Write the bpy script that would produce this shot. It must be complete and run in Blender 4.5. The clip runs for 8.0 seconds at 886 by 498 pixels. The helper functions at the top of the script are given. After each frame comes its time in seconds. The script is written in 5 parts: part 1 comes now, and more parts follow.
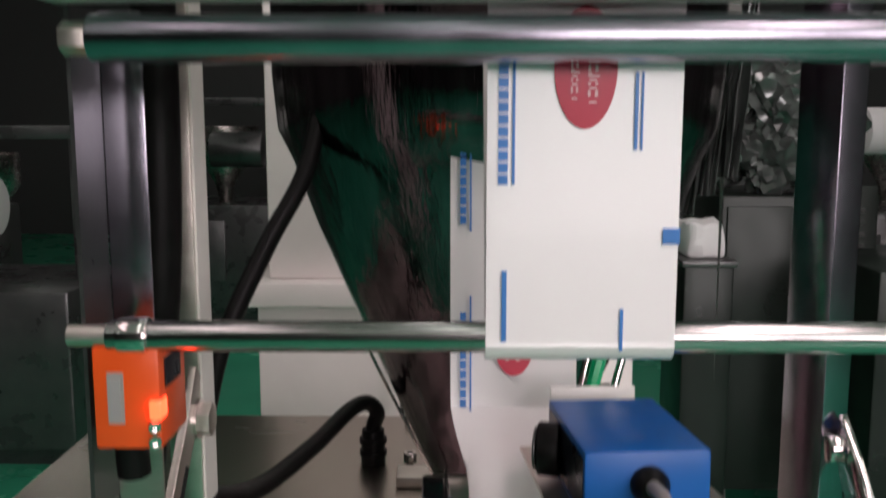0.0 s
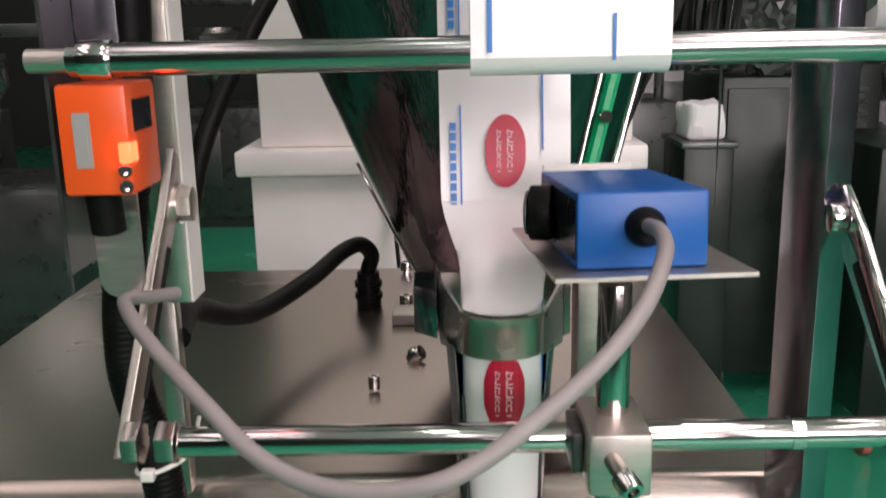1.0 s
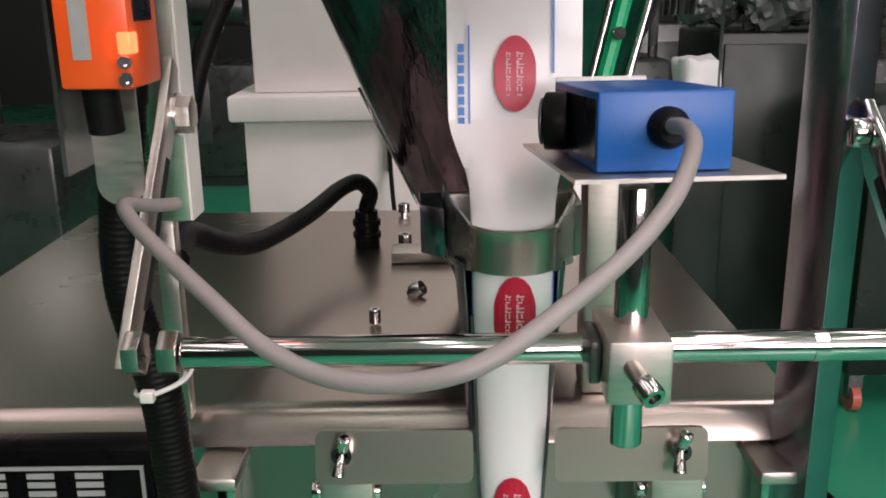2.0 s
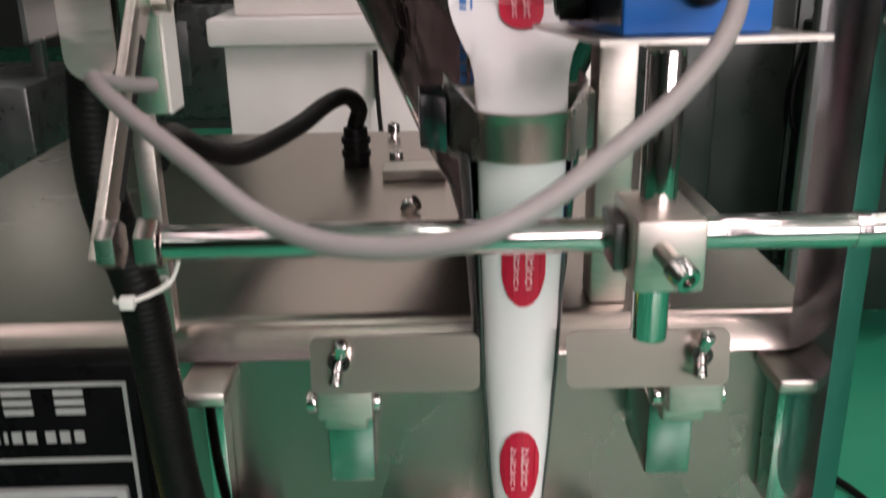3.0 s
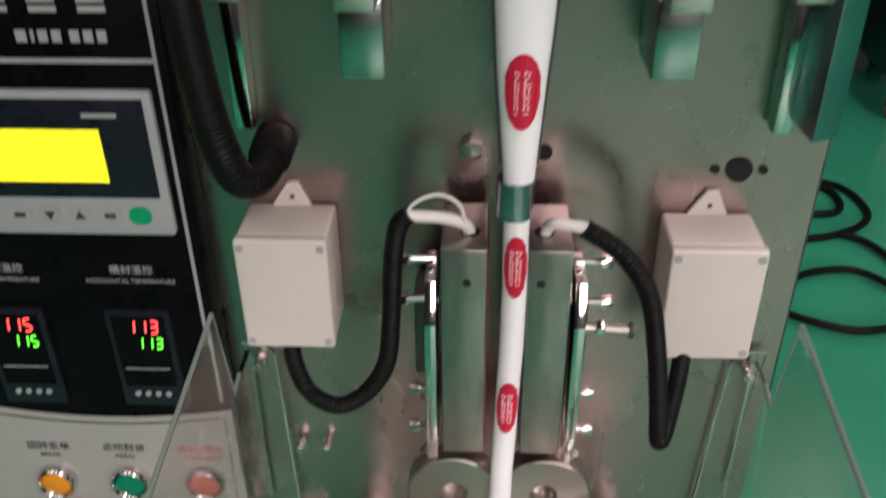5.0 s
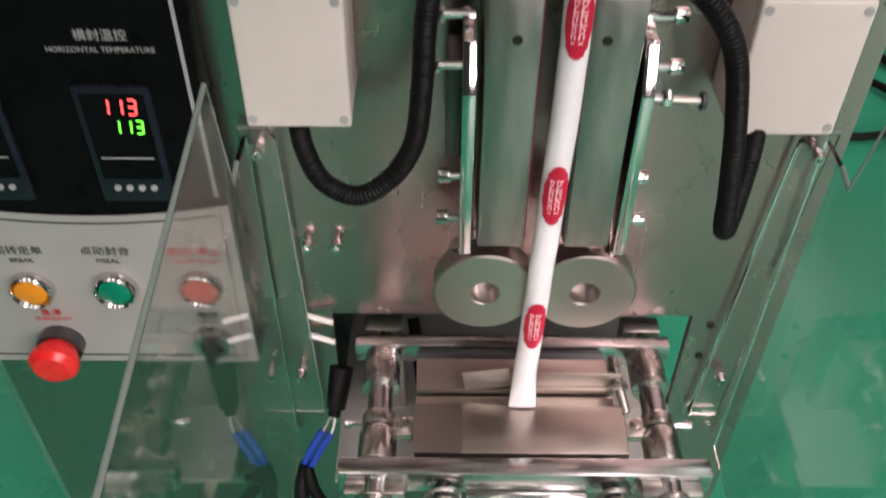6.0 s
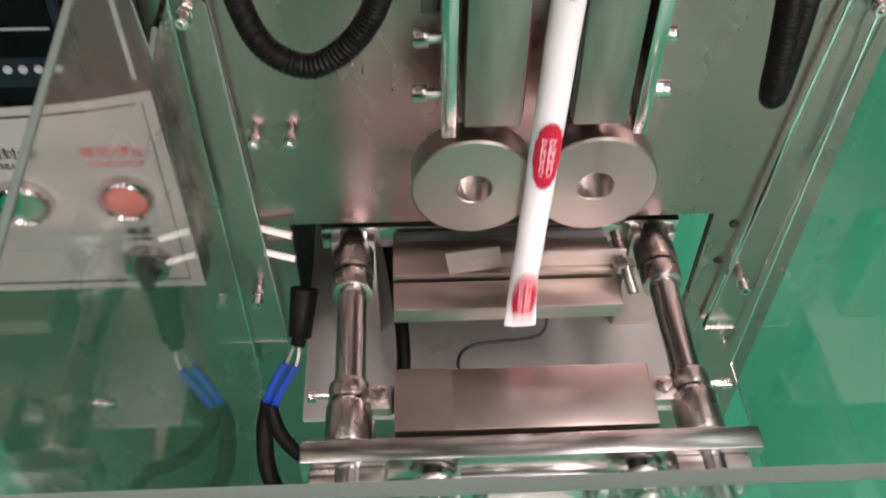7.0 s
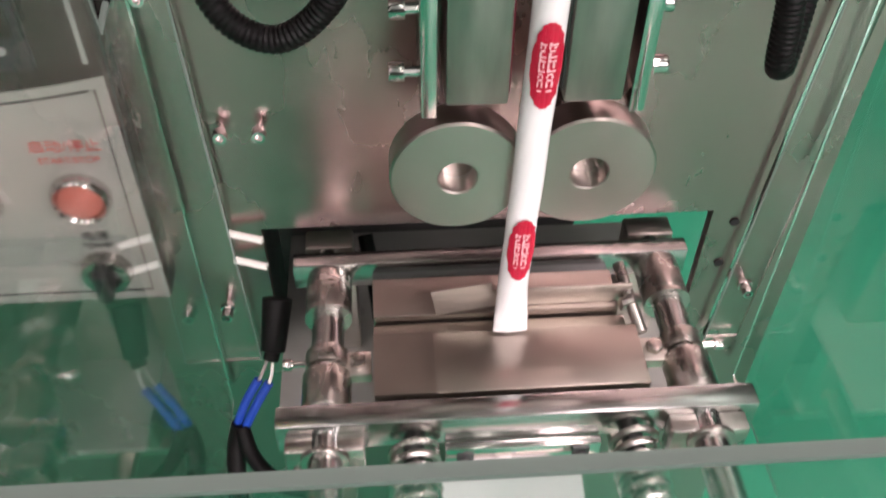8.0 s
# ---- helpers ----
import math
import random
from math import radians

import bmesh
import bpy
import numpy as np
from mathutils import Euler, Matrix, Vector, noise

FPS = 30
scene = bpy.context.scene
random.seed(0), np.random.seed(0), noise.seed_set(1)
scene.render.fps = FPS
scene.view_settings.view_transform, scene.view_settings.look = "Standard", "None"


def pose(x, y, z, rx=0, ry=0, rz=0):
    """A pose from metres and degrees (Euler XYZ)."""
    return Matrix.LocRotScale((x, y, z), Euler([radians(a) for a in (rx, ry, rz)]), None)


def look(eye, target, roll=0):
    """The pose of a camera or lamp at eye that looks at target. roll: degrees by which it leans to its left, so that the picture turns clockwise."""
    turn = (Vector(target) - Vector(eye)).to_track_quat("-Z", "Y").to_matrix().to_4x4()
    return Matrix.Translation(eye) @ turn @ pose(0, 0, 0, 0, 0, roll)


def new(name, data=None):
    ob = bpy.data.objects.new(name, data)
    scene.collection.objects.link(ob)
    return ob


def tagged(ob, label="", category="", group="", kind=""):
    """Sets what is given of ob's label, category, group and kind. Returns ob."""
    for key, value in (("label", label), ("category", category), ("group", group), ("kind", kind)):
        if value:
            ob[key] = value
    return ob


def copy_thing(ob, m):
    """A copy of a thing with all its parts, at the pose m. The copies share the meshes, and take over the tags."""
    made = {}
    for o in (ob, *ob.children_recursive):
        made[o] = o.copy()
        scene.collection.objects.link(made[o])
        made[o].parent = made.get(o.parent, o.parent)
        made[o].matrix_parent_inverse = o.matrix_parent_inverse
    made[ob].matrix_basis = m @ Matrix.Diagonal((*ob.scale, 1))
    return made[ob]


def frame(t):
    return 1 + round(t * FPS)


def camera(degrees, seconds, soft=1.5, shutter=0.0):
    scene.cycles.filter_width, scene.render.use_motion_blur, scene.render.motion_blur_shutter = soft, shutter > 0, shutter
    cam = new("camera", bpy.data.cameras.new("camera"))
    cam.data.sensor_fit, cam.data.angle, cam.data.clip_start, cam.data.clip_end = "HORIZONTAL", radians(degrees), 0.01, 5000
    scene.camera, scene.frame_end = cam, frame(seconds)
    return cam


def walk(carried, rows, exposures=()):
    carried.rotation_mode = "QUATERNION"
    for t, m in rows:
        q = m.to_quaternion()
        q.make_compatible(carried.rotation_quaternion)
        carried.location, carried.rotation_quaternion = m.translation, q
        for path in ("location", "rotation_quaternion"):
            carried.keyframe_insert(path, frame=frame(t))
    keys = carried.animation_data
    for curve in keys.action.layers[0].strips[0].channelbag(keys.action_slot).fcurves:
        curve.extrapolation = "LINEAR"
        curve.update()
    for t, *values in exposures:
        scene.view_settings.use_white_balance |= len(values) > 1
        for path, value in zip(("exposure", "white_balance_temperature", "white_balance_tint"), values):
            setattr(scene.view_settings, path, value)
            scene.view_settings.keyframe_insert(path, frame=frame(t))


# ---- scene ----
cam = camera(52.0, 8.0, 1.8, 0.5)
PATH = [
    (0, (-0.022, -0.574, 1.589), (-0.047, 1.417, 1.305), 0.0),
    (0.5, (-0.023, -0.563, 1.536), (-0.04, 1.399, 1.147), -0.5),
    (1, (-0.016, -0.567, 1.508), (-0.042, 1.376, 1.032), -1.2),
    (2.3, (-0.029, -0.549, 1.475), (-0.028, 1.369, 0.907), -0.8),
    (2.5, (-0.029, -0.541, 1.473), (-0.022, 1.372, 0.892), -1.0),
    (3, (-0.038, -0.529, 1.44), (-0.009, 1.356, 0.772), -0.9),
    (3.5, (-0.027, -0.56, 1.41), (-0.001, 1.275, 0.614), -0.5),
    (4, (-0.007, -0.593, 1.39), (-0.014, 1.197, 0.498), -0.4),
    (4.5, (-0.001, -0.597, 1.368), (-0.053, 1.157, 0.409), -0.7),
    (5, (-0.013, -0.586, 1.338), (-0.096, 1.103, 0.268), -0.6),
    (5.2, (-0.019, -0.576, 1.32), (-0.114, 1.067, 0.183), -0.6),
    (6.3, (-0.071, -0.509, 1.229), (-0.029, 0.901, -0.19), 1.0),
    (6.5, (-0.069, -0.497, 1.212), (-0.017, 0.896, -0.222), 0.9),
    (7, (-0.07, -0.456, 1.152), (0.002, 0.885, -0.329), 0.7),
    (7.5, (-0.075, -0.45, 1.121), (0.022, 0.872, -0.376), 0.7),
    (8, (-0.068, -0.444, 1.103), (0.041, 0.958, -0.319), 0.7),
]
walk(cam, [(t, look(eye, target, roll)) for t, eye, target, roll in PATH],
     exposures=[(0.0, -0.45), (0.5, 0.0), (1.0, 0.03), (2.5, 0.02), (3.5, 0.0), (4.5, -0.12), (5.2, -0.12), (6.5, 0.16), (8.0, 0.22)])

# ---- light ----
world = bpy.data.worlds.new("world")
scene.world = world
world.use_nodes = True
wbg = world.node_tree.nodes["Background"]
wbg.inputs[0].default_value, wbg.inputs[1].default_value = (0.75, 0.82, 0.9, 1), 0.15


# ---- materials ----
def mat(name, color, rough=0.5, metal=0.0, vary=0.12, scale=30.0, stretch=(1, 1, 1), bump=0.0, bump_scale=200.0,
        rough_vary=0.08, glow=0.0, coat=0.0, dark=None, spec=0.5):
    m = bpy.data.materials.new(name)
    m.use_nodes = True
    nt = m.node_tree
    bs = nt.nodes["Principled BSDF"]
    bs.inputs["Roughness"].default_value = rough
    bs.inputs["Metallic"].default_value = metal
    bs.inputs["Coat Weight"].default_value = coat
    bs.inputs["Specular IOR Level"].default_value = spec
    tc = nt.nodes.new("ShaderNodeTexCoord")
    mp = nt.nodes.new("ShaderNodeMapping")
    mp.inputs["Scale"].default_value = stretch
    nt.links.new(tc.outputs["Object"], mp.inputs["Vector"])
    n1 = nt.nodes.new("ShaderNodeTexNoise")
    n1.inputs["Scale"].default_value = scale
    n1.inputs["Detail"].default_value = 6
    nt.links.new(mp.outputs[0], n1.inputs["Vector"])
    n2 = nt.nodes.new("ShaderNodeTexNoise")
    n2.inputs["Scale"].default_value = scale * 0.17
    n2.inputs["Detail"].default_value = 3
    nt.links.new(tc.outputs["Object"], n2.inputs["Vector"])
    ad = nt.nodes.new("ShaderNodeMath")
    ad.operation = "ADD"
    nt.links.new(n1.outputs[0], ad.inputs[0])
    nt.links.new(n2.outputs[0], ad.inputs[1])
    hf = nt.nodes.new("ShaderNodeMapRange")
    hf.inputs[1].default_value, hf.inputs[2].default_value = 0.7, 1.3
    nt.links.new(ad.outputs[0], hf.inputs[0])
    ramp = nt.nodes.new("ShaderNodeMix")
    ramp.data_type = "RGBA"
    lo = tuple(c * (1 - vary) for c in (dark or color)) + (1,)
    hi = tuple(min(1, c * (1 + vary)) for c in color) + (1,)
    ramp.inputs[6].default_value, ramp.inputs[7].default_value = lo, hi
    nt.links.new(hf.outputs[0], ramp.inputs[0])
    nt.links.new(ramp.outputs[2], bs.inputs["Base Color"])
    if rough_vary:
        rr = nt.nodes.new("ShaderNodeMapRange")
        rr.inputs[3].default_value = max(0.02, rough - rough_vary)
        rr.inputs[4].default_value = min(1, rough + rough_vary)
        nt.links.new(hf.outputs[0], rr.inputs[0])
        nt.links.new(rr.outputs[0], bs.inputs["Roughness"])
    if bump:
        nb = nt.nodes.new("ShaderNodeTexNoise")
        nb.inputs["Scale"].default_value = bump_scale
        nb.inputs["Detail"].default_value = 4
        nt.links.new(mp.outputs[0], nb.inputs["Vector"])
        bp = nt.nodes.new("ShaderNodeBump")
        bp.inputs["Strength"].default_value = bump
        bp.inputs["Distance"].default_value = 0.001
        nt.links.new(nb.outputs[0], bp.inputs["Height"])
        nt.links.new(bp.outputs[0], bs.inputs["Normal"])
    if glow:
        bs.inputs["Emission Color"].default_value = (*color, 1)
        bs.inputs["Emission Strength"].default_value = glow
    return m


def clear(name, color=(1, 1, 1), rough=0.02, ior=1.49, through_light=1.0):
    m = bpy.data.materials.new(name)
    m.use_nodes = True
    bs = m.node_tree.nodes["Principled BSDF"]
    bs.inputs["Base Color"].default_value = (*color, 1)
    bs.inputs["Transmission Weight"].default_value = through_light
    bs.inputs["Roughness"].default_value = rough
    bs.inputs["IOR"].default_value = ior
    return m


STEEL = mat("brushed_steel", (0.62, 0.57, 0.52), 0.38, 1.0, 0.10, 60, (1, 8, 8), 0.10, 900)
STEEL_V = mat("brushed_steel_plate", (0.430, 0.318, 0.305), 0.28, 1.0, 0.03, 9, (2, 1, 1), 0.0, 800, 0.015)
DECK = mat("brushed_steel_deck", (0.46, 0.40, 0.36), 0.27, 1.0, 0.02, 7, (1, 2, 1), 0.0, 700, 0.01)
CHROME = mat("polished_steel", (0.72, 0.66, 0.65), 0.10, 1.0, 0.05, 40, (1, 1, 1), 0.02, 300, 0.04)
MACH = mat("machined_steel", (0.48, 0.445, 0.415), 0.27, 1.0, 0.06, 40, (1, 1, 1), 0.015, 900, 0.05)
SEALM = mat("dark_machined_steel", (0.36, 0.335, 0.31), 0.34, 1.0, 0.16, 30, (5, 5, 1), 0.02, 900, 0.06)
ROD = mat("ground_steel_rod", (0.50, 0.49, 0.48), 0.20, 1.0, 0.05, 40, (1, 1, 1), 0.0, 300, 0.03)
GUIDE = mat("satin_steel_strip", (0.56, 0.49, 0.43), 0.29, 1.0, 0.04, 20, (1, 1, 1), 0.0, 700, 0.02)
BANDM = mat("warm_satin_steel", (0.50, 0.40, 0.36), 0.30, 1.0, 0.08, 40, (1, 1, 1), 0.0, 900, 0.04)
WHEELM = mat("turned_steel", (0.47, 0.405, 0.375), 0.30, 1.0, 0.015, 60, (1, 1, 1), 0.0, 1200, 0.0)
JAW = mat("heated_jaw_steel", (0.44, 0.38, 0.34), 0.34, 1.0, 0.14, 14, (1, 1, 1), 0.06, 600, 0.07)
# dark tone and lengthwise streaks are reflections put into the colour
FUNNEL = mat("mirror_steel_painted_streaks", (0.17, 0.125, 0.145), 0.12, 1.0, 0.45, 9, (9, 9, 0.6), 0.8, 16, 0.06)
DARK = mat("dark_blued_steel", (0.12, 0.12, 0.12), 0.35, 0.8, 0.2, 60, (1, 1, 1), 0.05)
FILM = mat("white_film", (0.88, 0.855, 0.85), 0.23, 0.0, 0.015, 30, (1, 1, 1), 0.06, 40, 0.04, coat=0.12)
RED = mat("red_print", (0.54, 0.010, 0.045), 0.32, 0.0, 0.06, 60)
BLUEP = mat("blue_print", (0.06, 0.22, 0.60), 0.35, 0.0, 0.06, 60)
WHITEP = mat("white_print", (0.82, 0.50, 0.53), 0.35, 0.0, 0.04, 60)
BLACK = mat("black_panel", (0.0035, 0.0035, 0.004), 0.30, 0.0, 0.3, 40, (1, 1, 1), 0.03, 500, 0.08, spec=0.06)
RUBBER = mat("black_rubber", (0.006, 0.0055, 0.0055), 0.42, 0.0, 0.25, 90, (1, 1, 1), 0.12, 500, spec=0.15)
# near-black laid on solid parts, the shade of holes and slots as colour
HOLE_SHADE = mat("painted_recess_shade", (0.006, 0.006, 0.006), 0.8, 0.0, 0.2, 50)
GREYC = mat("grey_cable", (0.30, 0.27, 0.26), 0.45, 0.0, 0.08, 60, (1, 1, 1), 0.05)
BLUE = mat("blue_plastic", (0.008, 0.115, 0.43), 0.38, 0.0, 0.08, 40, (1, 1, 1), 0.08, 700)
ORANGE = mat("orange_plastic", (0.85, 0.10, 0.015), 0.35, 0.0, 0.06, 40, (1, 1, 1), 0.04)
BEIGE = mat("beige_plastic", (0.62, 0.57, 0.51), 0.42, 0.0, 0.04, 30, (1, 1, 1), 0.05, 600)
WHITEPL = mat("white_plastic", (0.75, 0.73, 0.68), 0.4, 0.0, 0.05, 60)
GREYP = mat("grey_panel", (0.33, 0.325, 0.30), 0.35, 0.0, 0.03, 30)
GREYB = mat("grey_bezel", (0.34, 0.35, 0.34), 0.4, 0.0, 0.06, 50)
NAVY = mat("dark_blue_bezel", (0.010, 0.012, 0.018), 0.3, 0.0, 0.15, 50, spec=0.2)
LCD = mat("yellow_backlit_display", (0.95, 0.85, 0.02), 0.25, 0.0, 0.02, 20, glow=0.75)
LEDR = mat("red_led_digits", (1.0, 0.06, 0.06), 0.4, 0.0, 0, 20, glow=3.0)
LEDG = mat("green_led_digits", (0.15, 1.0, 0.05), 0.4, 0.0, 0, 20, glow=2.0)
LEDLAMP = mat("red_lamp", (1.0, 0.035, 0.012), 0.3, 0.0, 0, 20, glow=13.0)
PANE = mat("daylit_pane", (0.92, 0.95, 1.0), 0.4, 0.0, 0, 2, glow=2.0)
PRINT = mat("silver_print", (0.33, 0.33, 0.32), 0.5, 0.0, 0.08, 60)
INK = mat("black_ink", (0.03, 0.03, 0.03), 0.5, 0.0, 0.1, 60)
INKRED = mat("red_ink", (0.5, 0.05, 0.04), 0.5, 0.0, 0.1, 60)
BTNRED = mat("red_button", (0.75, 0.02, 0.02), 0.3, 0.0, 0.05, 60)
BTNDULL = mat("dull_red_button", (0.55, 0.13, 0.10), 0.35, 0.0, 0.05, 60)
BTNGREEN = mat("green_button", (0.0, 0.19, 0.10), 0.32, 0.0, 0.05, 60)
BTNYEL = mat("amber_button", (0.72, 0.26, 0.01), 0.32, 0.0, 0.05, 60)
GREENPAD = mat("green_key", (0.0, 0.30, 0.12), 0.4, 0.0, 0.05, 60)
WIREB = mat("blue_sleeve", (0.01, 0.05, 0.35), 0.4, 0.0, 0.1, 60)
FLOORG = mat("green_epoxy_floor", (0.040, 0.340, 0.195), 0.25, 0.0, 0.12, 1.6, (1, 1, 1), 0.10, 6, 0.10)
WALL = mat("grey_hall_wall", (0.06, 0.062, 0.06), 0.7, 0.0, 0.08, 2)
CEIL = mat("pale_ceiling", (0.60, 0.59, 0.57), 0.8, 0.0, 0.05, 2)
CABW = mat("white_painted_cabinet", (0.82, 0.77, 0.74), 0.4, 0.0, 0.07, 9, (1, 1, 1), 0.05, 300)
CABD = mat("grey_green_cabinet", (0.014, 0.020, 0.016), 0.35, 0.3, 0.15, 9, (1, 1, 1), 0.05, 300)
MACHBG = mat("dull_machine_steel", (0.13, 0.13, 0.13), 0.3, 0.7, 0.25, 9, (1, 1, 1), 0.05, 100)
LAMPM = mat("lamp_diffuser", (1.0, 0.98, 0.94), 0.5, 0.0, 0, 2, glow=6.0)
WRAP = mat("crumpled_wrap", (0.16, 0.17, 0.165), 0.22, 0.6, 0.4, 20, (1, 1, 1), 0.1, 60, 0.06)
PAPER = mat("white_paper", (0.82, 0.80, 0.80), 0.6, 0.0, 0.02, 20)
ACR = clear("clear_acrylic", (0.93, 0.97, 0.95), 0.03)
ACRE = clear("frosted_acrylic_edge", (0.27, 0.32, 0.29), 0.4, 1.2, 0.45)
# dull red painted for the ovals mirrored in the inner bar face
RED_REFL = mat("painted_red_reflection", (0.16, 0.012, 0.03), 0.35, 0.0, 0.2, 40)
# darkened copy of polished steel; the dim room it mirrors is in the colour
POST = mat("polished_steel_dark_reflection", (0.36, 0.345, 0.40), 0.22, 1.0, 0.15, 30, (1, 1, 1), 0.03, 300, 0.05)
GREENL = mat("green_level_bar", (0.0, 0.42, 0.16), 0.3, 0.0, 0.06, 60)

# ---- builders ----
ROOT = {}


def thing(name, at, label, category, group="", kind=""):
    ob = new(name)
    ob.location = at
    ob.empty_display_size = 0.02
    ROOT[ob] = Vector(at)
    return tagged(ob, label, category, group, kind)


def part(name, bm, material, parent=None, label="", smooth=35):
    me = bpy.data.meshes.new(name)
    if parent is not None:
        bmesh.ops.translate(bm, verts=bm.verts[:], vec=-ROOT[parent])
    bmesh.ops.recalc_face_normals(bm, faces=bm.faces[:])
    for f in bm.faces:
        f.smooth = True
    for e in bm.edges:
        if len(e.link_faces) == 2 and e.calc_face_angle(0) > radians(smooth):
            e.smooth = False
    bm.to_mesh(me)
    bm.free()
    me.materials.append(material)
    ob = new(name, me)
    if parent is not None:
        ob.parent = parent
        ROOT[ob] = ROOT[parent]
    else:
        ROOT[ob] = Vector((0, 0, 0))
    if label:
        ob["label"] = label
    return ob


def B():
    return bmesh.new()


def box(bm, x0, x1, y0, y1, z0, z1, bev=0.0, seg=2, turn=None):
    r = bmesh.ops.create_cube(bm, size=1.0)
    vs = r["verts"]
    bmesh.ops.scale(bm, vec=(abs(x1 - x0), abs(y1 - y0), abs(z1 - z0)), verts=vs)
    if bev:
        es = list({e for v in vs for e in v.link_edges})
        r2 = bmesh.ops.bevel(bm, geom=es, offset=bev, segments=seg, affect="EDGES", profile=0.5)
        vs = list({v for f in r2["faces"] for v in f.verts} | {v for v in vs if v.is_valid})
    if turn is not None:
        bmesh.ops.transform(bm, matrix=turn, verts=vs)
    bmesh.ops.translate(bm, vec=((x0 + x1) / 2, (y0 + y1) / 2, (z0 + z1) / 2), verts=vs)
    return bm


def cyl(bm, p, q, r, r2=None, seg=24, bev=0.0):
    p, q = Vector(p), Vector(q)
    d = q - p
    m = Matrix.Translation((p + q) / 2) @ d.to_track_quat("Z", "Y").to_matrix().to_4x4()
    res = bmesh.ops.create_cone(bm, cap_ends=True, segments=seg, radius1=r, radius2=r if r2 is None else r2, depth=d.length, matrix=m)
    if bev:
        caps = {e for v in res["verts"] for e in v.link_edges if any(len(f.verts) > 4 for f in e.link_faces)}
        bmesh.ops.bevel(bm, geom=list(caps), offset=bev, segments=2, affect="EDGES", profile=0.5)
    return bm


def spin(bm, axis_p, axis_d, profile, seg=40):
    """A lathe: profile of (radius, distance along the axis), closed when first equals last."""
    d = Vector(axis_d).normalized()
    q = d.to_track_quat("Z", "Y")
    rings = []
    for r, h in profile:
        rings.append([bm.verts.new(Vector(axis_p) + q @ Vector((r * math.cos(2 * math.pi * k / seg), r * math.sin(2 * math.pi * k / seg), h))) for k in range(seg)])
    for a, b in zip(rings, rings[1:]):
        for k in range(seg):
            bm.faces.new((a[k], a[(k + 1) % seg], b[(k + 1) % seg], b[k]))
    return bm


def smooth_line(pts, n=8):
    pts = [Vector(p) for p in pts]
    out = []
    for i in range(len(pts) - 1):
        p0, p1, p2, p3 = pts[max(i - 1, 0)], pts[i], pts[i + 1], pts[min(i + 2, len(pts) - 1)]
        for k in range(n):
            t = k / n
            out.append(0.5 * ((2 * p1) + (p2 - p0) * t + (2 * p0 - 5 * p1 + 4 * p2 - p3) * t * t + (3 * p1 - p0 - 3 * p2 + p3) * t ** 3))
    out.append(pts[-1])
    return out


def hose(bm, pts, r, seg=12, n=8, ribs=0.0, pitch=0.004):
    line = smooth_line(pts, n)
    if ribs:
        dense = []
        for a, b in zip(line, line[1:]):
            k = max(1, int((b - a).length / (pitch / 4)))
            dense += [a.lerp(b, i / k) for i in range(k)]
        line = dense + [line[-1]]
    rings, up, run = [], Vector((0.31, 0.2, 0.93)), 0.0
    for i, p in enumerate(line):
        d = (line[min(i + 1, len(line) - 1)] - line[max(i - 1, 0)]).normalized()
        side = d.cross(up).normalized()
        up = side.cross(d).normalized()
        if i:
            run += (p - line[i - 1]).length
        rr = r * (1 + ribs * (0.5 + 0.5 * math.sin(2 * math.pi * run / pitch))) if ribs else r
        rings.append([bm.verts.new(p + rr * (math.cos(2 * math.pi * k / seg) * side + math.sin(2 * math.pi * k / seg) * up)) for k in range(seg)])
    for a, b in zip(rings, rings[1:]):
        for k in range(seg):
            bm.faces.new((a[k], a[(k + 1) % seg], b[(k + 1) % seg], b[k]))
    bm.faces.new(rings[0][::-1])
    bm.faces.new(rings[-1])
    return bm


def prism(bm, pts, thick, plane="y", at=0.0, bev=0.0):
    """An outline extruded: plane y: pts (x, z); x: (y, z); z: (x, y)."""
    def P(a, b, o):
        return {"y": (a, o, b), "x": (o, a, b), "z": (a, b, o)}[plane]
    vs = [bm.verts.new(P(a, b, at)) for a, b in pts]
    f = bm.faces.new(vs)
    r = bmesh.ops.extrude_face_region(bm, geom=[f])
    mv = [g for g in r["geom"] if isinstance(g, bmesh.types.BMVert)]
    off = {"y": (0, thick, 0), "x": (thick, 0, 0), "z": (0, 0, thick)}[plane]
    bmesh.ops.translate(bm, verts=mv, vec=off)
    if bev:
        es = list({e for v in vs + mv for e in v.link_edges})
        bmesh.ops.bevel(bm, geom=es, offset=bev, segments=2, affect="EDGES", profile=0.5)
    return bm


def rounded(x0, x1, z0, z1, r, n=5):
    out = []
    for cx, cz, a0 in ((x1 - r, z1 - r, 0), (x0 + r, z1 - r, 90), (x0 + r, z0 + r, 180), (x1 - r, z0 + r, 270)):
        for k in range(n + 1):
            a = radians(a0 + 90 * k / n)
            out.append((cx + r * math.cos(a), cz + r * math.sin(a)))
    return out


def bolt(bm, p, d, r=0.004, h=0.005, shaft=0.0):
    """A socket-head screw with a recess, its head at p, looking along d; shaft reaches back."""
    p, d = Vector(p), Vector(d).normalized()
    spin(bm, p, d, [(0.0001, 0.4 * h), (r * 0.52, 0.4 * h), (r * 0.52, h), (r * 0.9, h), (r, h * 0.86), (r, 0), (0.0001, 0)], 14)
    if shaft:
        cyl(bm, p - d * shaft, p, r * 0.55, seg=10)
    return bm


def hexnut(bm, p, d, r=0.006, h=0.005):
    return cyl(bm, p, Vector(p) + Vector(d).normalized() * h, r, seg=6, bev=r * 0.06)


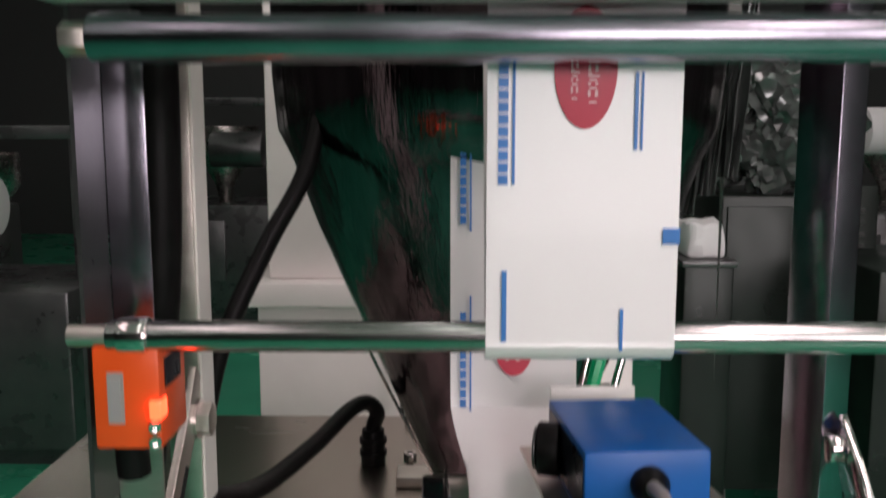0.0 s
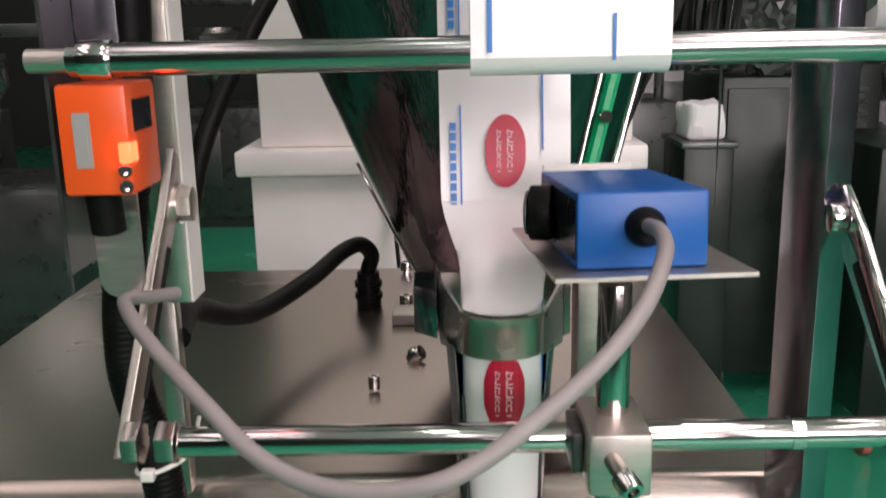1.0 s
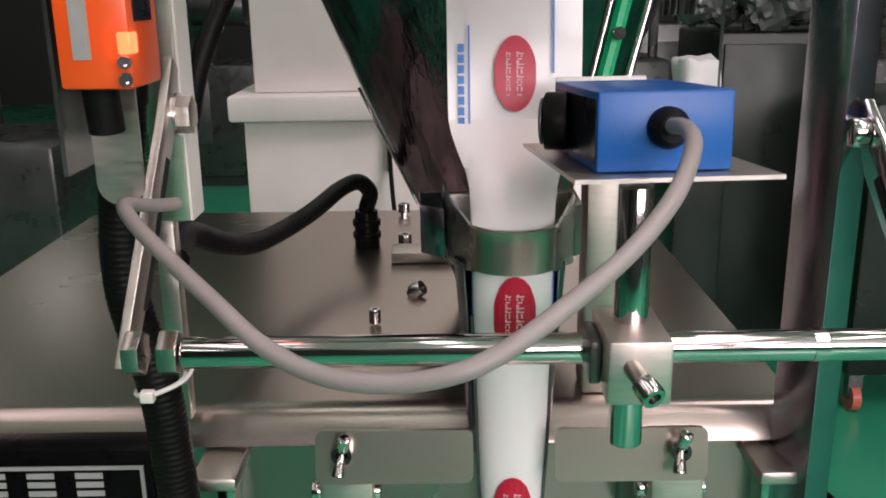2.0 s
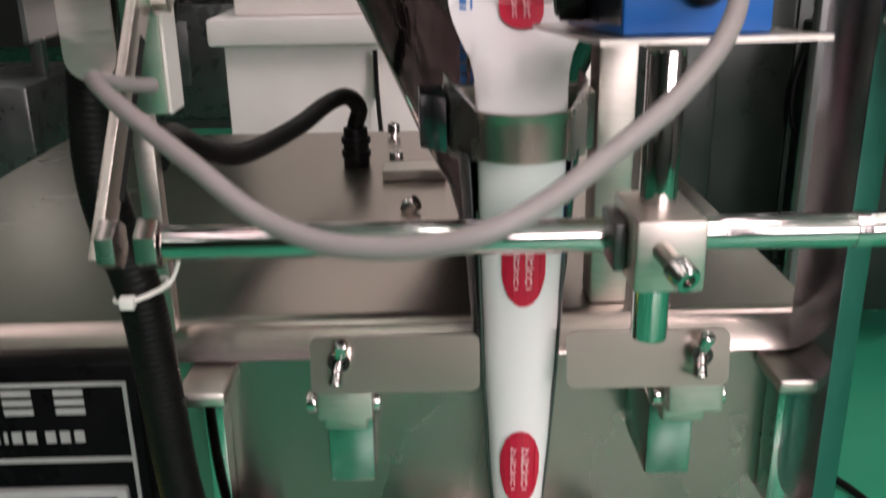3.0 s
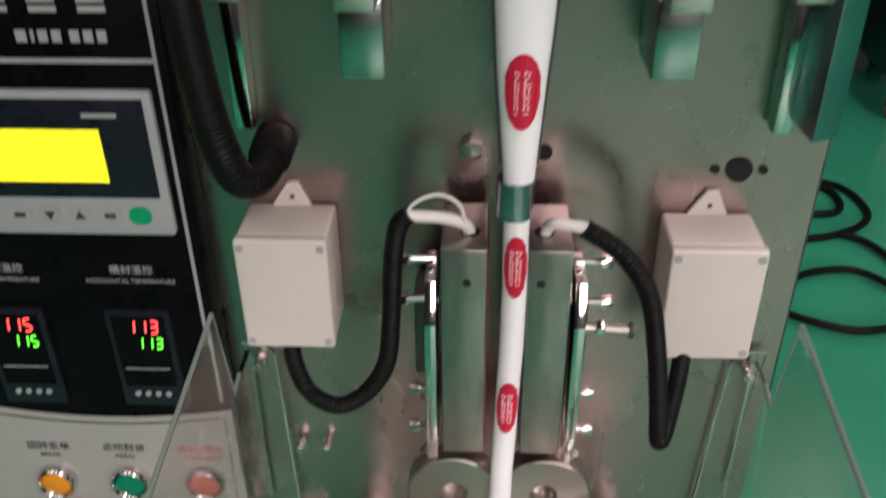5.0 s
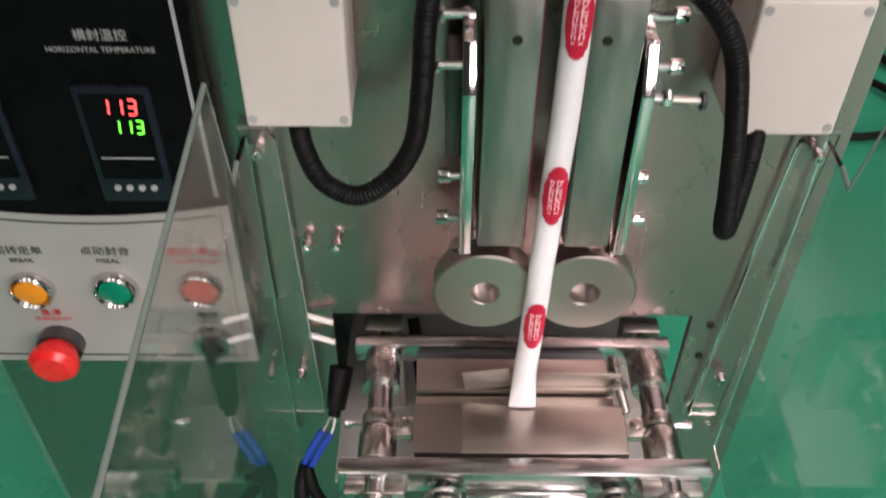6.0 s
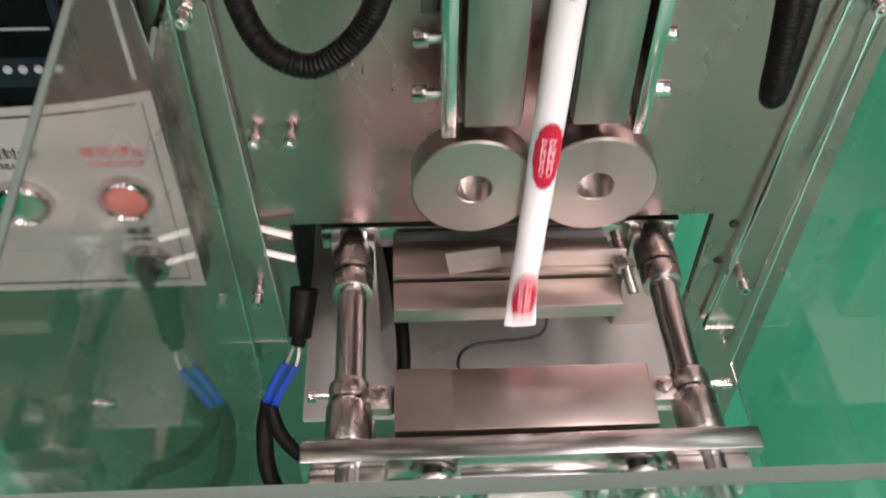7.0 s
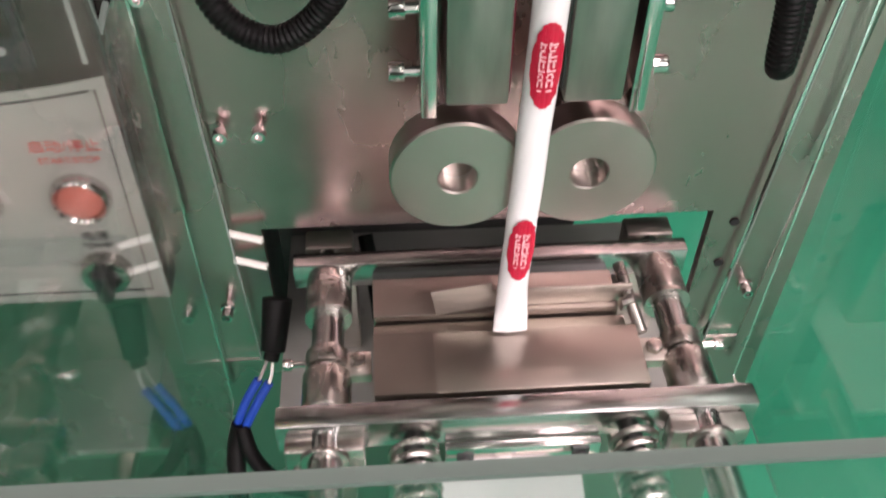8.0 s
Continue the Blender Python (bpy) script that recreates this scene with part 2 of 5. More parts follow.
def lettering(text, size, place, turn, material, parent, depth=0.0002, align="CENTER"):
    cu = bpy.data.curves.new("lettering", "FONT")
    cu.body, cu.size, cu.extrude, cu.align_x, cu.align_y = text, size, depth, align, "CENTER"
    tmp = bpy.data.objects.new("lettering", cu)
    scene.collection.objects.link(tmp)
    me = bpy.data.meshes.new_from_object(tmp.evaluated_get(bpy.context.evaluated_depsgraph_get()))
    bpy.data.objects.remove(tmp)
    me.transform(Matrix.Translation(Vector(place) - ROOT[parent]) @ turn)
    me.materials.clear()
    me.materials.append(material)
    ob = new("lettering", me)
    ob.parent = parent
    ROOT[ob] = ROOT[parent]
    return ob


FACE = Matrix.Rotation(radians(90), 4, "X")   # lettering on an upright face that looks along -y


# ---- the hall ----
def hall():
    f = part("floor", box(B(), -7, 7, -6, 12, -0.1, 0), FLOORG)
    tagged(f, "glossy green epoxy factory floor", "floor", kind="structure")
    for n, a in (("wall_north", (-7, 7, 12, 12.2, 0, 4.4)), ("wall_south", (-7, 7, -6.2, -6, 0, 4.4)),
                 ("wall_east", (7, 7.2, -6.2, 12.2, 0, 4.4)), ("wall_west", (-7.2, -7, -6.2, 12.2, 0, 4.4))):
        tagged(part(n, box(B(), *a), WALL), "plain grey factory hall wall", "wall", kind="structure")
    tagged(part("ceiling", box(B(), -7.2, 7.2, -6.2, 12.2, 4.4, 4.6), CEIL), "pale painted factory ceiling", "ceiling", kind="structure")
    first = None
    for ix, x in enumerate((-3.6, -0.4, 2.8)):
        for iy, y in enumerate((-3.6, -0.9, 1.8, 4.5, 7.2)):
            if first is None:
                t = thing("ceiling_light", (x, y, 4.3), "long white fluorescent ceiling light fitting", "ceiling light", "hall lights")
                part("housing", box(B(), x - 0.1, x + 0.1, y - 0.7, y + 0.7, 4.33, 4.4, 0.01), CEIL, t)
                part("diffuser", box(B(), x - 0.085, x + 0.085, y - 0.68, y + 0.68, 4.29, 4.33, 0.01), LAMPM, t)
                first = t
            else:
                copy_thing(first, Matrix.Translation((x, y, 4.3)))
    # added area lamps away from the fittings, placed and weighted to balance brightness
    for x, y, power in ((-2.0, -1.6, 0.32), (1.6, -1.6, 1.35), (-1.6, 0.0, 0.22), (1.3, -0.6, 1.1), (0, 5.5, 1.0)):
        la = bpy.data.lights.new("fill_lamp", "AREA")
        la.shape, la.size, la.size_y, la.energy, la.color = "RECTANGLE", 0.5, 2.4, LAMP_W * power, (1.0, 0.80, 0.83)
        ob = new("fill_lamp", la)
        ob.matrix_world = pose(x, y, 4.26)

    # daylight from the window row behind the camera
    for n, (x, power) in enumerate(((1.55, 1.9), (4.9, 1.6))):
        w = thing("window_%d" % (n + 1), (x, -5.95, 2.9), "wide daylit factory window in the hall wall", "window", kind="structure")
        part("window_frame", box(B(), x - 1.4, x + 1.4, -5.998, -5.93, 1.85, 4.05, 0.01), WALL, w)
        for px in (-0.68, 0.68):
            part("pane", box(B(), x + px - 0.62, x + px + 0.62, -5.929, -5.925, 1.95, 3.95), PANE, w)
        la = bpy.data.lights.new("window_light", "AREA")
        la.shape, la.size, la.size_y, la.energy, la.color = "RECTANGLE", 2.6, 2.0, WINDOW_W * power, (1.0, 0.84, 0.87)
        ob = new("window_light", la)
        ob.matrix_world = pose(x, -5.9, 2.95, 90, 0, 0)


WINDOW_W = 84
LAMP_W = 34


# ---- the packing machine ----
def deck():
    t = thing("machine_housing", (0, 0.25, 0.0), "brushed stainless steel packing machine housing with a flat deck", "machine housing")
    # bent cover: flat top, folded front
    prof = [(0.57, 1.205), (0.016, 1.205), (0.010, 1.2040), (0.0055, 1.2010), (0.003, 1.1975), (-0.0060, 1.1840), (-0.0065, 1.1820), (-0.0045, 1.1816), (-0.0030, 1.1830), (0.0055, 1.1955), (0.0085, 1.1990), (0.012, 1.2010), (0.016, 1.2015), (0.57, 1.2015)]
    bm = B()
    prism(bm, prof, 0.685, "x", -0.474)
    part("deck_cover", bm, DECK, t)
    part("side_panel", box(B(), 0.203, 0.210, 0.009, 0.565, 0.74, 1.2015, 0.001), STEEL, t)
    part("side_panel", box(B(), -0.473, -0.466, 0.009, 0.565, 0.05, 1.2015, 0.001), STEEL, t)
    part("back_panel", box(B(), -0.466, 0.203, 0.558, 0.565, 0.05, 1.2015, 0.001), STEEL, t)
    part("base", box(B(), -0.45, 0.2, 0.02, 0.48, 0.0, 0.05, 0.004), DARK, t)
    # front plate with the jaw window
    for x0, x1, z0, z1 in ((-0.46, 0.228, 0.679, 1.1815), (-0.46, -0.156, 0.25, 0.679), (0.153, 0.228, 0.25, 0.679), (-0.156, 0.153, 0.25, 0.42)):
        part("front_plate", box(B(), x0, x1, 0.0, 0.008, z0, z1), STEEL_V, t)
    # wall and side sheets coloured dark for the shade inside the housing
    part("chamber_wall_shade", box(B(), -0.17, 0.09, 0.12, 0.125, 0.42, 0.72), DARK, t)
    part("chamber_floor", box(B(), -0.155, 0.152, -0.085, 0.12, 0.55, 0.555), GREYP, t)
    part("chamber_side_shade", box(B(), -0.17, -0.165, 0.012, 0.12, 0.42, 0.72), DARK, t)
    part("inner_block", box(B(), -0.08, -0.02, 0.085, 0.115, 0.62, 0.672, 0.002), BEIGE, t)
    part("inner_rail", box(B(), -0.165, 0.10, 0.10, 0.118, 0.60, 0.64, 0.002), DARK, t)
    # plate details
    part("port_hole", cyl(B(), (0.17, -0.0015, 1.038), (0.17, 0.001, 1.038), 0.0095, seg=28), HOLE_SHADE, t)
    for x, z in ((0.153, 1.038), (0.187, 1.038), (0.031, 1.05), (0.17, 0.668), (0.168, 0.627)):
        part("screw_hole", cyl(B(), (x, -0.0015, z), (x, 0.001, z), 0.0034 if x != 0.031 else 0.006, seg=16), HOLE_SHADE, t)
    part("hex_bolt", hexnut(B(), (-0.021, 0.0, 1.053), (0, -1, 0), 0.009, 0.008), MACH, t)
    for x in (-0.168, -0.145):
        part("cap_screw", bolt(B(), (x, -0.006, 0.765), (0, -1, 0), 0.0045, 0.006, 0.008), CHROME, t)
    # deck fittings
    part("deck_screw", bolt(B(), (-0.087, 0.16, 1.2075), (0, 0, 1), 0.005, 0.012), CHROME, t)
    for x, y, d in ((-0.057, 0.233, (0.7, -0.3, 0.5)), (-0.071, 0.400, (0, 0, 1)), (-0.078, 0.545, (0, 0, 1))):
        part("deck_screw", bolt(B(), (x, y, 1.209), d, 0.0075, 0.011, 0.005), CHROME, t)
    part("foot_plate", box(B(), -0.083, -0.02, 0.335, 0.372, 1.2055, 1.217, 0.002), STEEL, t)
    return t


def clips():
    """Lugs under the deck edge with uprights and the two bevelled mirror blocks."""
    for x in (-0.176, 0.187):
        t = thing("clamp_post", (x, -0.03, 1.08), "small stainless clamp post on the front plate", "clamp post", "clamp posts")
        part("cap", box(B(), x - 0.016, x + 0.014, -0.045, 0.0, 1.170, 1.180, 0.003), STEEL, t)
        part("bar", box(B(), x - 0.006, x + 0.006, -0.022, -0.0005, 1.075, 1.170, 0.001), CHROME, t)
    for x, s in ((-0.0865, 1), (0.1015, -1)):
        t = thing("hinge_block", (x, -0.03, 1.13), "polished steel hinge block below the film guide", "hinge block", "hinge blocks")
        bm = B()
        prism(bm, [(0.0, 1.135), (-0.012, 1.128), (-0.062, 1.128), (-0.062, 1.178), (0.0, 1.178)], 0.027, "x", x - 0.0135, 0.002)
        part("block", bm, ROD, t)
        part("pin", cyl(B(), (x - 0.018, -0.088, 1.197), (x + 0.018, -0.088, 1.197), 0.0045, bev=0.001), CHROME, t)
        part("knuckle", cyl(B(), (x - 0.007, -0.088, 1.197), (x + 0.007, -0.088, 1.197), 0.0060), MACH, t)
        for e in (-0.020, 0.014):
            part("collar", cyl(B(), (x + e, -0.088, 1.197), (x + e + 0.006, -0.088, 1.197), 0.0060, bev=0.001), CHROME, t)
        part("leaf", box(B(), x - 0.012, x + 0.012, -0.085, -0.060, 1.177, 1.193, 0.002), STEEL, t)


def wing(x, y, z, parent):
    part("wing_nut", bolt(B(), (x, y, z), (0, -1, 0), 0.0062, 0.009), CHROME, parent)
    for s, a in ((1, 60), (-1, 60)):
        bm = B()
        d = Vector((math.cos(radians(a)) * 0.3 * s, -0.45, math.sin(radians(a)) * s))
        p = Vector((x, y - 0.006, z))
        cyl(bm, p, p + d * 0.013, 0.0026, 0.0040, seg=12, bev=0.001)
        part("wing", bm, CHROME, parent)


def film_guide():
    """Two flat guide plates with rounded ends, held by wing nuts."""
    for x0, x1, wx in ((-0.102, -0.013, -0.086), (0.033, 0.119, 0.102)):
        t = thing("guide_plate", ((x0 + x1) / 2, -0.1, 1.22), "flat stainless guide plate with rounded corners and a wing nut", "guide plate", "guide plates")
        part("plate", prism(B(), rounded(x0, x1, 1.2085, 1.2395, 0.005), 0.003, "y", -0.1), GUIDE, t)
        part("bracket", box(B(), wx - 0.014, wx + 0.016, -0.0965, -0.080, 1.192, 1.235, 0.002), STEEL, t)
        wing(wx, -0.1, 1.228, t)
        t.rotation_euler.x = radians(-9.5)


def post_right():
    t = thing("frame_post", (0.215, -0.03, 1.08), "tall polished stainless steel square frame post beside the front plate", "frame post", "frame posts")
    bm = B()
    prism(bm, [(0.190, -0.004), (0.195, -0.056), (0.214, -0.046), (0.224, 0.004)], 0.72, "z", 1.085, 0.0012)
    part("tube", bm, POST, t)
    part("side_bar", box(B(), 0.185, 0.1935, -0.02, -0.0005, 1.075, 1.168, 0.001), CHROME, t)
    part("slot_arm", prism(B(), [(-0.176, 1.302), (-0.156, 1.294), (-0.062, 1.375), (-0.044, 1.404), (-0.054, 1.416), (-0.078, 1.398)], 0.005, "x", 0.2055, 0.0008), CHROME, t)
    part("arm_slot", prism(B(), [(-0.140, 1.322), (-0.134, 1.319), (-0.076, 1.374), (-0.081, 1.378)], 0.0004, "x", 0.2049), HOLE_SHADE, t)
    part("arm_bolt", cyl(B(), (0.2055, -0.060, 1.398), (0.196, -0.060, 1.398), 0.0085, bev=0.0015), CHROME, t)
    part("bar_socket", cyl(B(), (0.196, -0.16, 1.304), (0.222, -0.16, 1.304), 0.011, bev=0.002), DARK, t)


def post_left():
    t = thing("frame_post", (-0.19, -0.01, 1.08), "tall stainless steel frame post with a pale front strip", "frame post", "frame posts")
    part("tube", box(B(), -0.200, -0.180, -0.03, 0.0, 1.345, 1.80, 0.001), STEEL, t)
    part("foot", box(B(), -0.208, -0.196, -0.012, 0.0, 1.2055, 1.345, 0.001), STEEL, t)
    for x in (-0.180,):
        part("slot_arm", prism(B(), [(-0.174, 1.312), (-0.158, 1.306), (-0.062, 1.400), (-0.042, 1.436), (-0.052, 1.444), (-0.076, 1.414)], 0.005, "x", x, 0.0008), STEEL, t)
    part("arm_slot", prism(B(), [(-0.140, 1.328), (-0.134, 1.326), (-0.074, 1.390), (-0.080, 1.393)], 0.0004, "x", -0.1752), HOLE_SHADE, t)
    part("arm_bolt", hexnut(B(), (-0.175, -0.053, 1.412), (1, 0, 0), 0.0105, 0.009), STEEL, t)
    part("arm_washer", cyl(B(), (-0.1755, -0.053, 1.412), (-0.173, -0.053, 1.412), 0.012), CHROME, t)
    part("strip", box(B(), -0.180, -0.1785, -0.028, -0.002, 1.345, 1.80), WHITEPL, t)


def cross_bar():
    t = thing("sensor_bar", (-0.0, -0.165, 1.305), "polished stainless cross bar that carries the eye-mark sensor", "support bar")
    part("bar", cyl(B(), (-0.150, -0.165, 1.305), (0.20, -0.165, 1.305), 0.0075, bev=0.001), CHROME, t)
    part("lock_nut", hexnut(B(), (-0.160, -0.165, 1.305), (1, 0, 0), 0.011, 0.009), MACH, t)
    part("end_nut", hexnut(B(), (-0.176, -0.165, 1.305), (1, 0, 0), 0.011, 0.008), MACH, t)
    part("bar_end", cyl(B(), (0.142, -0.165, 1.305), (0.148, -0.165, 1.305), 0.0079), CHROME, t)
    part("clamp_block", box(B(), 0.0415, 0.0695, -0.200, -0.154, 1.292, 1.3215, 0.0015), STEEL, t)
    part("clamp_foot", box(B(), 0.036, 0.0412, -0.186, -0.158, 1.296, 1.316, 0.001), DARK, t)
    part("clamp_screw", cyl(B(), (0.0515, -0.198, 1.310), (0.0545, -0.211, 1.307), 0.0038), MACH, t)
    bm = B()
    bolt(bm, (0.0545, -0.2105, 1.3070), (0.35, -0.85, -0.35), 0.0056, 0.009)
    part("clamp_head", bm, CHROME, t)
    part("post", cyl(B(), (0.056, -0.172, 1.260), (0.056, -0.172, 1.3835), 0.0078, bev=0.001), CHROME, t)
    t.location.z += 0.011


def eye_sensor():
    t = thing("eye_mark_sensor", (0.0425, -0.166, 1.386), "bright blue plastic photoelectric sensor box on a thin steel shelf", "sensor")
    part("shelf", box(B(), 0.030, 0.122, -0.180, -0.040, 1.3835, 1.3855), STEEL, t, "thin stainless shelf plate")
    part("shelf_lip", box(B(), 0.048, 0.100, -0.043, -0.040, 1.3855, 1.4225, 0.001), WHITEPL, t)
    part("body", box(B(), 0.0425, 0.1035, -0.166, -0.068, 1.386, 1.4215, 0.0015), BLUE, t)
    part("lid_joint", box(B(), 0.0421, 0.0424, -0.164, -0.072, 1.390, 1.418), NAVY, t)
    part("lens_barrel", cyl(B(), (0.0425, -0.104, 1.4035), (0.031, -0.101, 1.4035), 0.0145, bev=0.0015), RUBBER, t)
    part("lens_ring", cyl(B(), (0.031, -0.101, 1.4035), (0.0295, -0.1005, 1.4035), 0.0118, bev=0.0005), DARK, t)
    bm = B()
    spin(bm, (0.0735, -0.166, 1.4055), (0, -1, 0), [(0.0001, 0.009), (0.006, 0.009), (0.0078, 0.006), (0.0092, 0.004), (0.0092, 0.0), (0.0001, 0)], 24)
    part("cable_gland", bm, RUBBER, t)
    t.location += Vector((-0.003, 0, 0.0125))
    t.rotation_euler = (radians(-3.0), 0, radians(4.0))
    c = thing("sensor_cable", (0, -0.2, 1.36), "grey sensor cable looping out in front of the bar", "cable")
    pts = [(0.0700, -0.168, 1.4195), (0.0715, -0.190, 1.4215), (0.0675, -0.216, 1.418), (0.054, -0.245, 1.406), (0.035, -0.264, 1.391), (0.011, -0.278, 1.376), (-0.009, -0.287, 1.365), (-0.026, -0.291, 1.359), (-0.047, -0.288, 1.355),
           (-0.070, -0.278, 1.354), (-0.092, -0.263, 1.359), (-0.113, -0.242, 1.368), (-0.134, -0.217, 1.375), (-0.155, -0.189, 1.381), (-0.170, -0.163, 1.384), (-0.176, -0.143, 1.382), (-0.172, -0.120, 1.376), (-0.166, -0.100, 1.372)]
    part("cable_sheath", hose(B(), pts, 0.0035, 14), GREYC, c)


def orange_sensor():
    t = thing("orange_sensor", (-0.17, -0.16, 1.44), "orange plastic level sensor with a lit red lamp", "sensor")
    part("body", box(B(), -0.187, -0.1560, -0.175, -0.135, 1.4385, 1.487, 0.002), ORANGE, t)
    part("label_plate", box(B(), -0.1800, -0.1725, -0.1756, -0.175, 1.451, 1.475), GREYP, t)
    part("label_bar", box(B(), -0.1785, -0.1740, -0.1760, -0.1756, 1.454, 1.472), PRINT, t)
    part("window", box(B(), -0.1562, -0.1554, -0.168, -0.145, 1.466, 1.480), NAVY, t)
    part("lamp", box(B(), -0.1610, -0.1552, -0.1768, -0.167, 1.453, 1.462, 0.001), LEDLAMP, t, "lit red lamp")
    for z in (1.443, 1.450):
        part("terminal_screw", bolt(B(), (-0.159, -0.176, z), (0.4, -1, 0), 0.003, 0.003), CHROME, t)
    part("plug", cyl(B(), (-0.178, -0.155, 1.4385), (-0.178, -0.152, 1.418), 0.008), RUBBER, t)
    s = thing("sensor_bracket", (-0.2, -0.15, 1.40), "bent bright steel sensor bracket with a rounded end", "bracket")
    part("strip", box(B(), -0.1945, -0.1925, -0.165, -0.132, 1.40, 1.64), DARK, s, "thin dark edge of the bracket")
    part("tongue", prism(B(), rounded(-0.1925, -0.1700, 1.380, 1.47, 0.010), 0.002, "y", -0.134), STEEL, s)
    # upper half takes the darkened copy, its dim reflection set by colour
    part("back_plate", box(B(), -0.1925, -0.1720, -0.1315, -0.130, 1.44, 1.64, 0.0004), POST, s)


def hoses():
    t = thing("corrugated_hose", (-0.19, -0.06, 1.2), "thick black corrugated cable hose running down the machine", "hose")
    pts = [(-0.200, -0.06, 1.425), (-0.203, -0.06, 1.41), (-0.211, -0.062, 1.32), (-0.198, -0.062, 1.25), (-0.194, -0.06, 1.18),
           (-0.1915, -0.058, 1.13), (-0.186, -0.056, 1.085), (-0.177, -0.054, 1.056), (-0.166, -0.042, 1.048), (-0.160, -0.018, 1.056)]
    part("hose_body", hose(B(), pts, 0.0122, 14, 8, 0.045, 0.0038), RUBBER, t)
    part("upper_sleeve", hose(B(), [(-0.190, -0.06, 1.75), (-0.189, -0.06, 1.60), (-0.192, -0.06, 1.50), (-0.201, -0.06, 1.42)], 0.0125, 14), RUBBER, t)
    part("hose_gland", cyl(B(), (-0.161, -0.026, 1.054), (-0.160, 0.0, 1.059), 0.0150, bev=0.002), RUBBER, t)
    z = thing("cable_tie", (-0.19, -0.06, 1.27), "white plastic cable tie round the hose", "cable tie")
    ring = [(-0.197 + 0.0145 * math.cos(a), -0.062 + 0.0145 * math.sin(a), 1.254 + 0.004 * math.cos(a)) for a in [2 * math.pi * k / 14 for k in range(15)]]
    part("band", hose(B(), ring, 0.0014, 8, 3), WHITEPL, z)
    part("head", box(B(), -0.204, -0.196, -0.081, -0.075, 1.25, 1.257, 0.001), WHITEPL, z)
    part("tail", hose(B(), [(-0.196, -0.077, 1.254), (-0.178, -0.07, 1.262), (-0.170, -0.066, 1.285)], 0.0012, 8), WHITEPL, z)
    b = thing("black_cable", (-0.15, 0.15, 1.3), "black corrugated cable arching onto the steel deck", "cable")
    pts = [(-0.200, 0.0, 1.312), (-0.205, 0.05, 1.316), (-0.197, 0.12, 1.289), (-0.186, 0.2, 1.269), (-0.159, 0.3, 1.268), (-0.136, 0.37, 1.277), (-0.119, 0.395, 1.279), (-0.108, 0.405, 1.265), (-0.113, 0.408, 1.245), (-0.114, 0.408, 1.216)]
    part("cable_sheath", hose(B(), pts, 0.0085, 12, 8, 0.06, 0.0040), RUBBER, b)
    part("gland", cyl(B(), (-0.113, 0.408, 1.2055), (-0.113, 0.408, 1.245), 0.0140, 0.0125, bev=0.001), RUBBER, b)
    for z in (1.214, 1.228):
        part("gland_ring", cyl(B(), (-0.113, 0.408, z), (-0.113, 0.408, z + 0.007), 0.0155, bev=0.001), RUBBER, b)
    d = thing("black_hose", (-0.15, 0.05, 1.45), "black hose climbing to the feed funnel", "hose")
    part("hose_body", hose(B(), [(-0.200, 0.03, 1.35), (-0.183, 0.03, 1.43), (-0.155, 0.06, 1.50), (-0.130, 0.08, 1.55), (-0.12, 0.10, 1.60)], 0.0068, 12), RUBBER, d)


def funnel():
    t = thing("feed_funnel", (0.013, 0.215, 1.206), "mirror-polished stainless feed funnel above the forming collar", "funnel")
    c = (0.013, 0.215, 1.206)
    bm = B()
    out = [(0.026, 0.0), (0.034, 0.03), (0.052, 0.062), (0.112, 0.20), (0.152, 0.295), (0.172, 0.35), (0.184, 0.375), (0.188, 0.42), (0.188, 0.62)]
    spin(bm, c, (0, 0, 1), out + [(r - 0.002, h) for r, h in reversed(out)] + [out[0]], 72)
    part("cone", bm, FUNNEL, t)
    part("seam", hose(B(), [(-0.031, 0.175, 1.268), (-0.058, 0.155, 1.33), (-0.092, 0.145, 1.405)], 0.0014, 8), CHROME, t)


def sheet(outline, thick=0.0015):
    """A thin bent plate from quads of points."""
    bm = B()
    for quad in outline:
        bm.faces.new([bm.verts.new(p) for p in quad])
    bmesh.ops.remove_doubles(bm, verts=bm.verts[:], dist=0.0002)
    bm.normal_update()
    bmesh.ops.solidify(bm, geom=bm.faces[:], thickness=thick)
    return bm


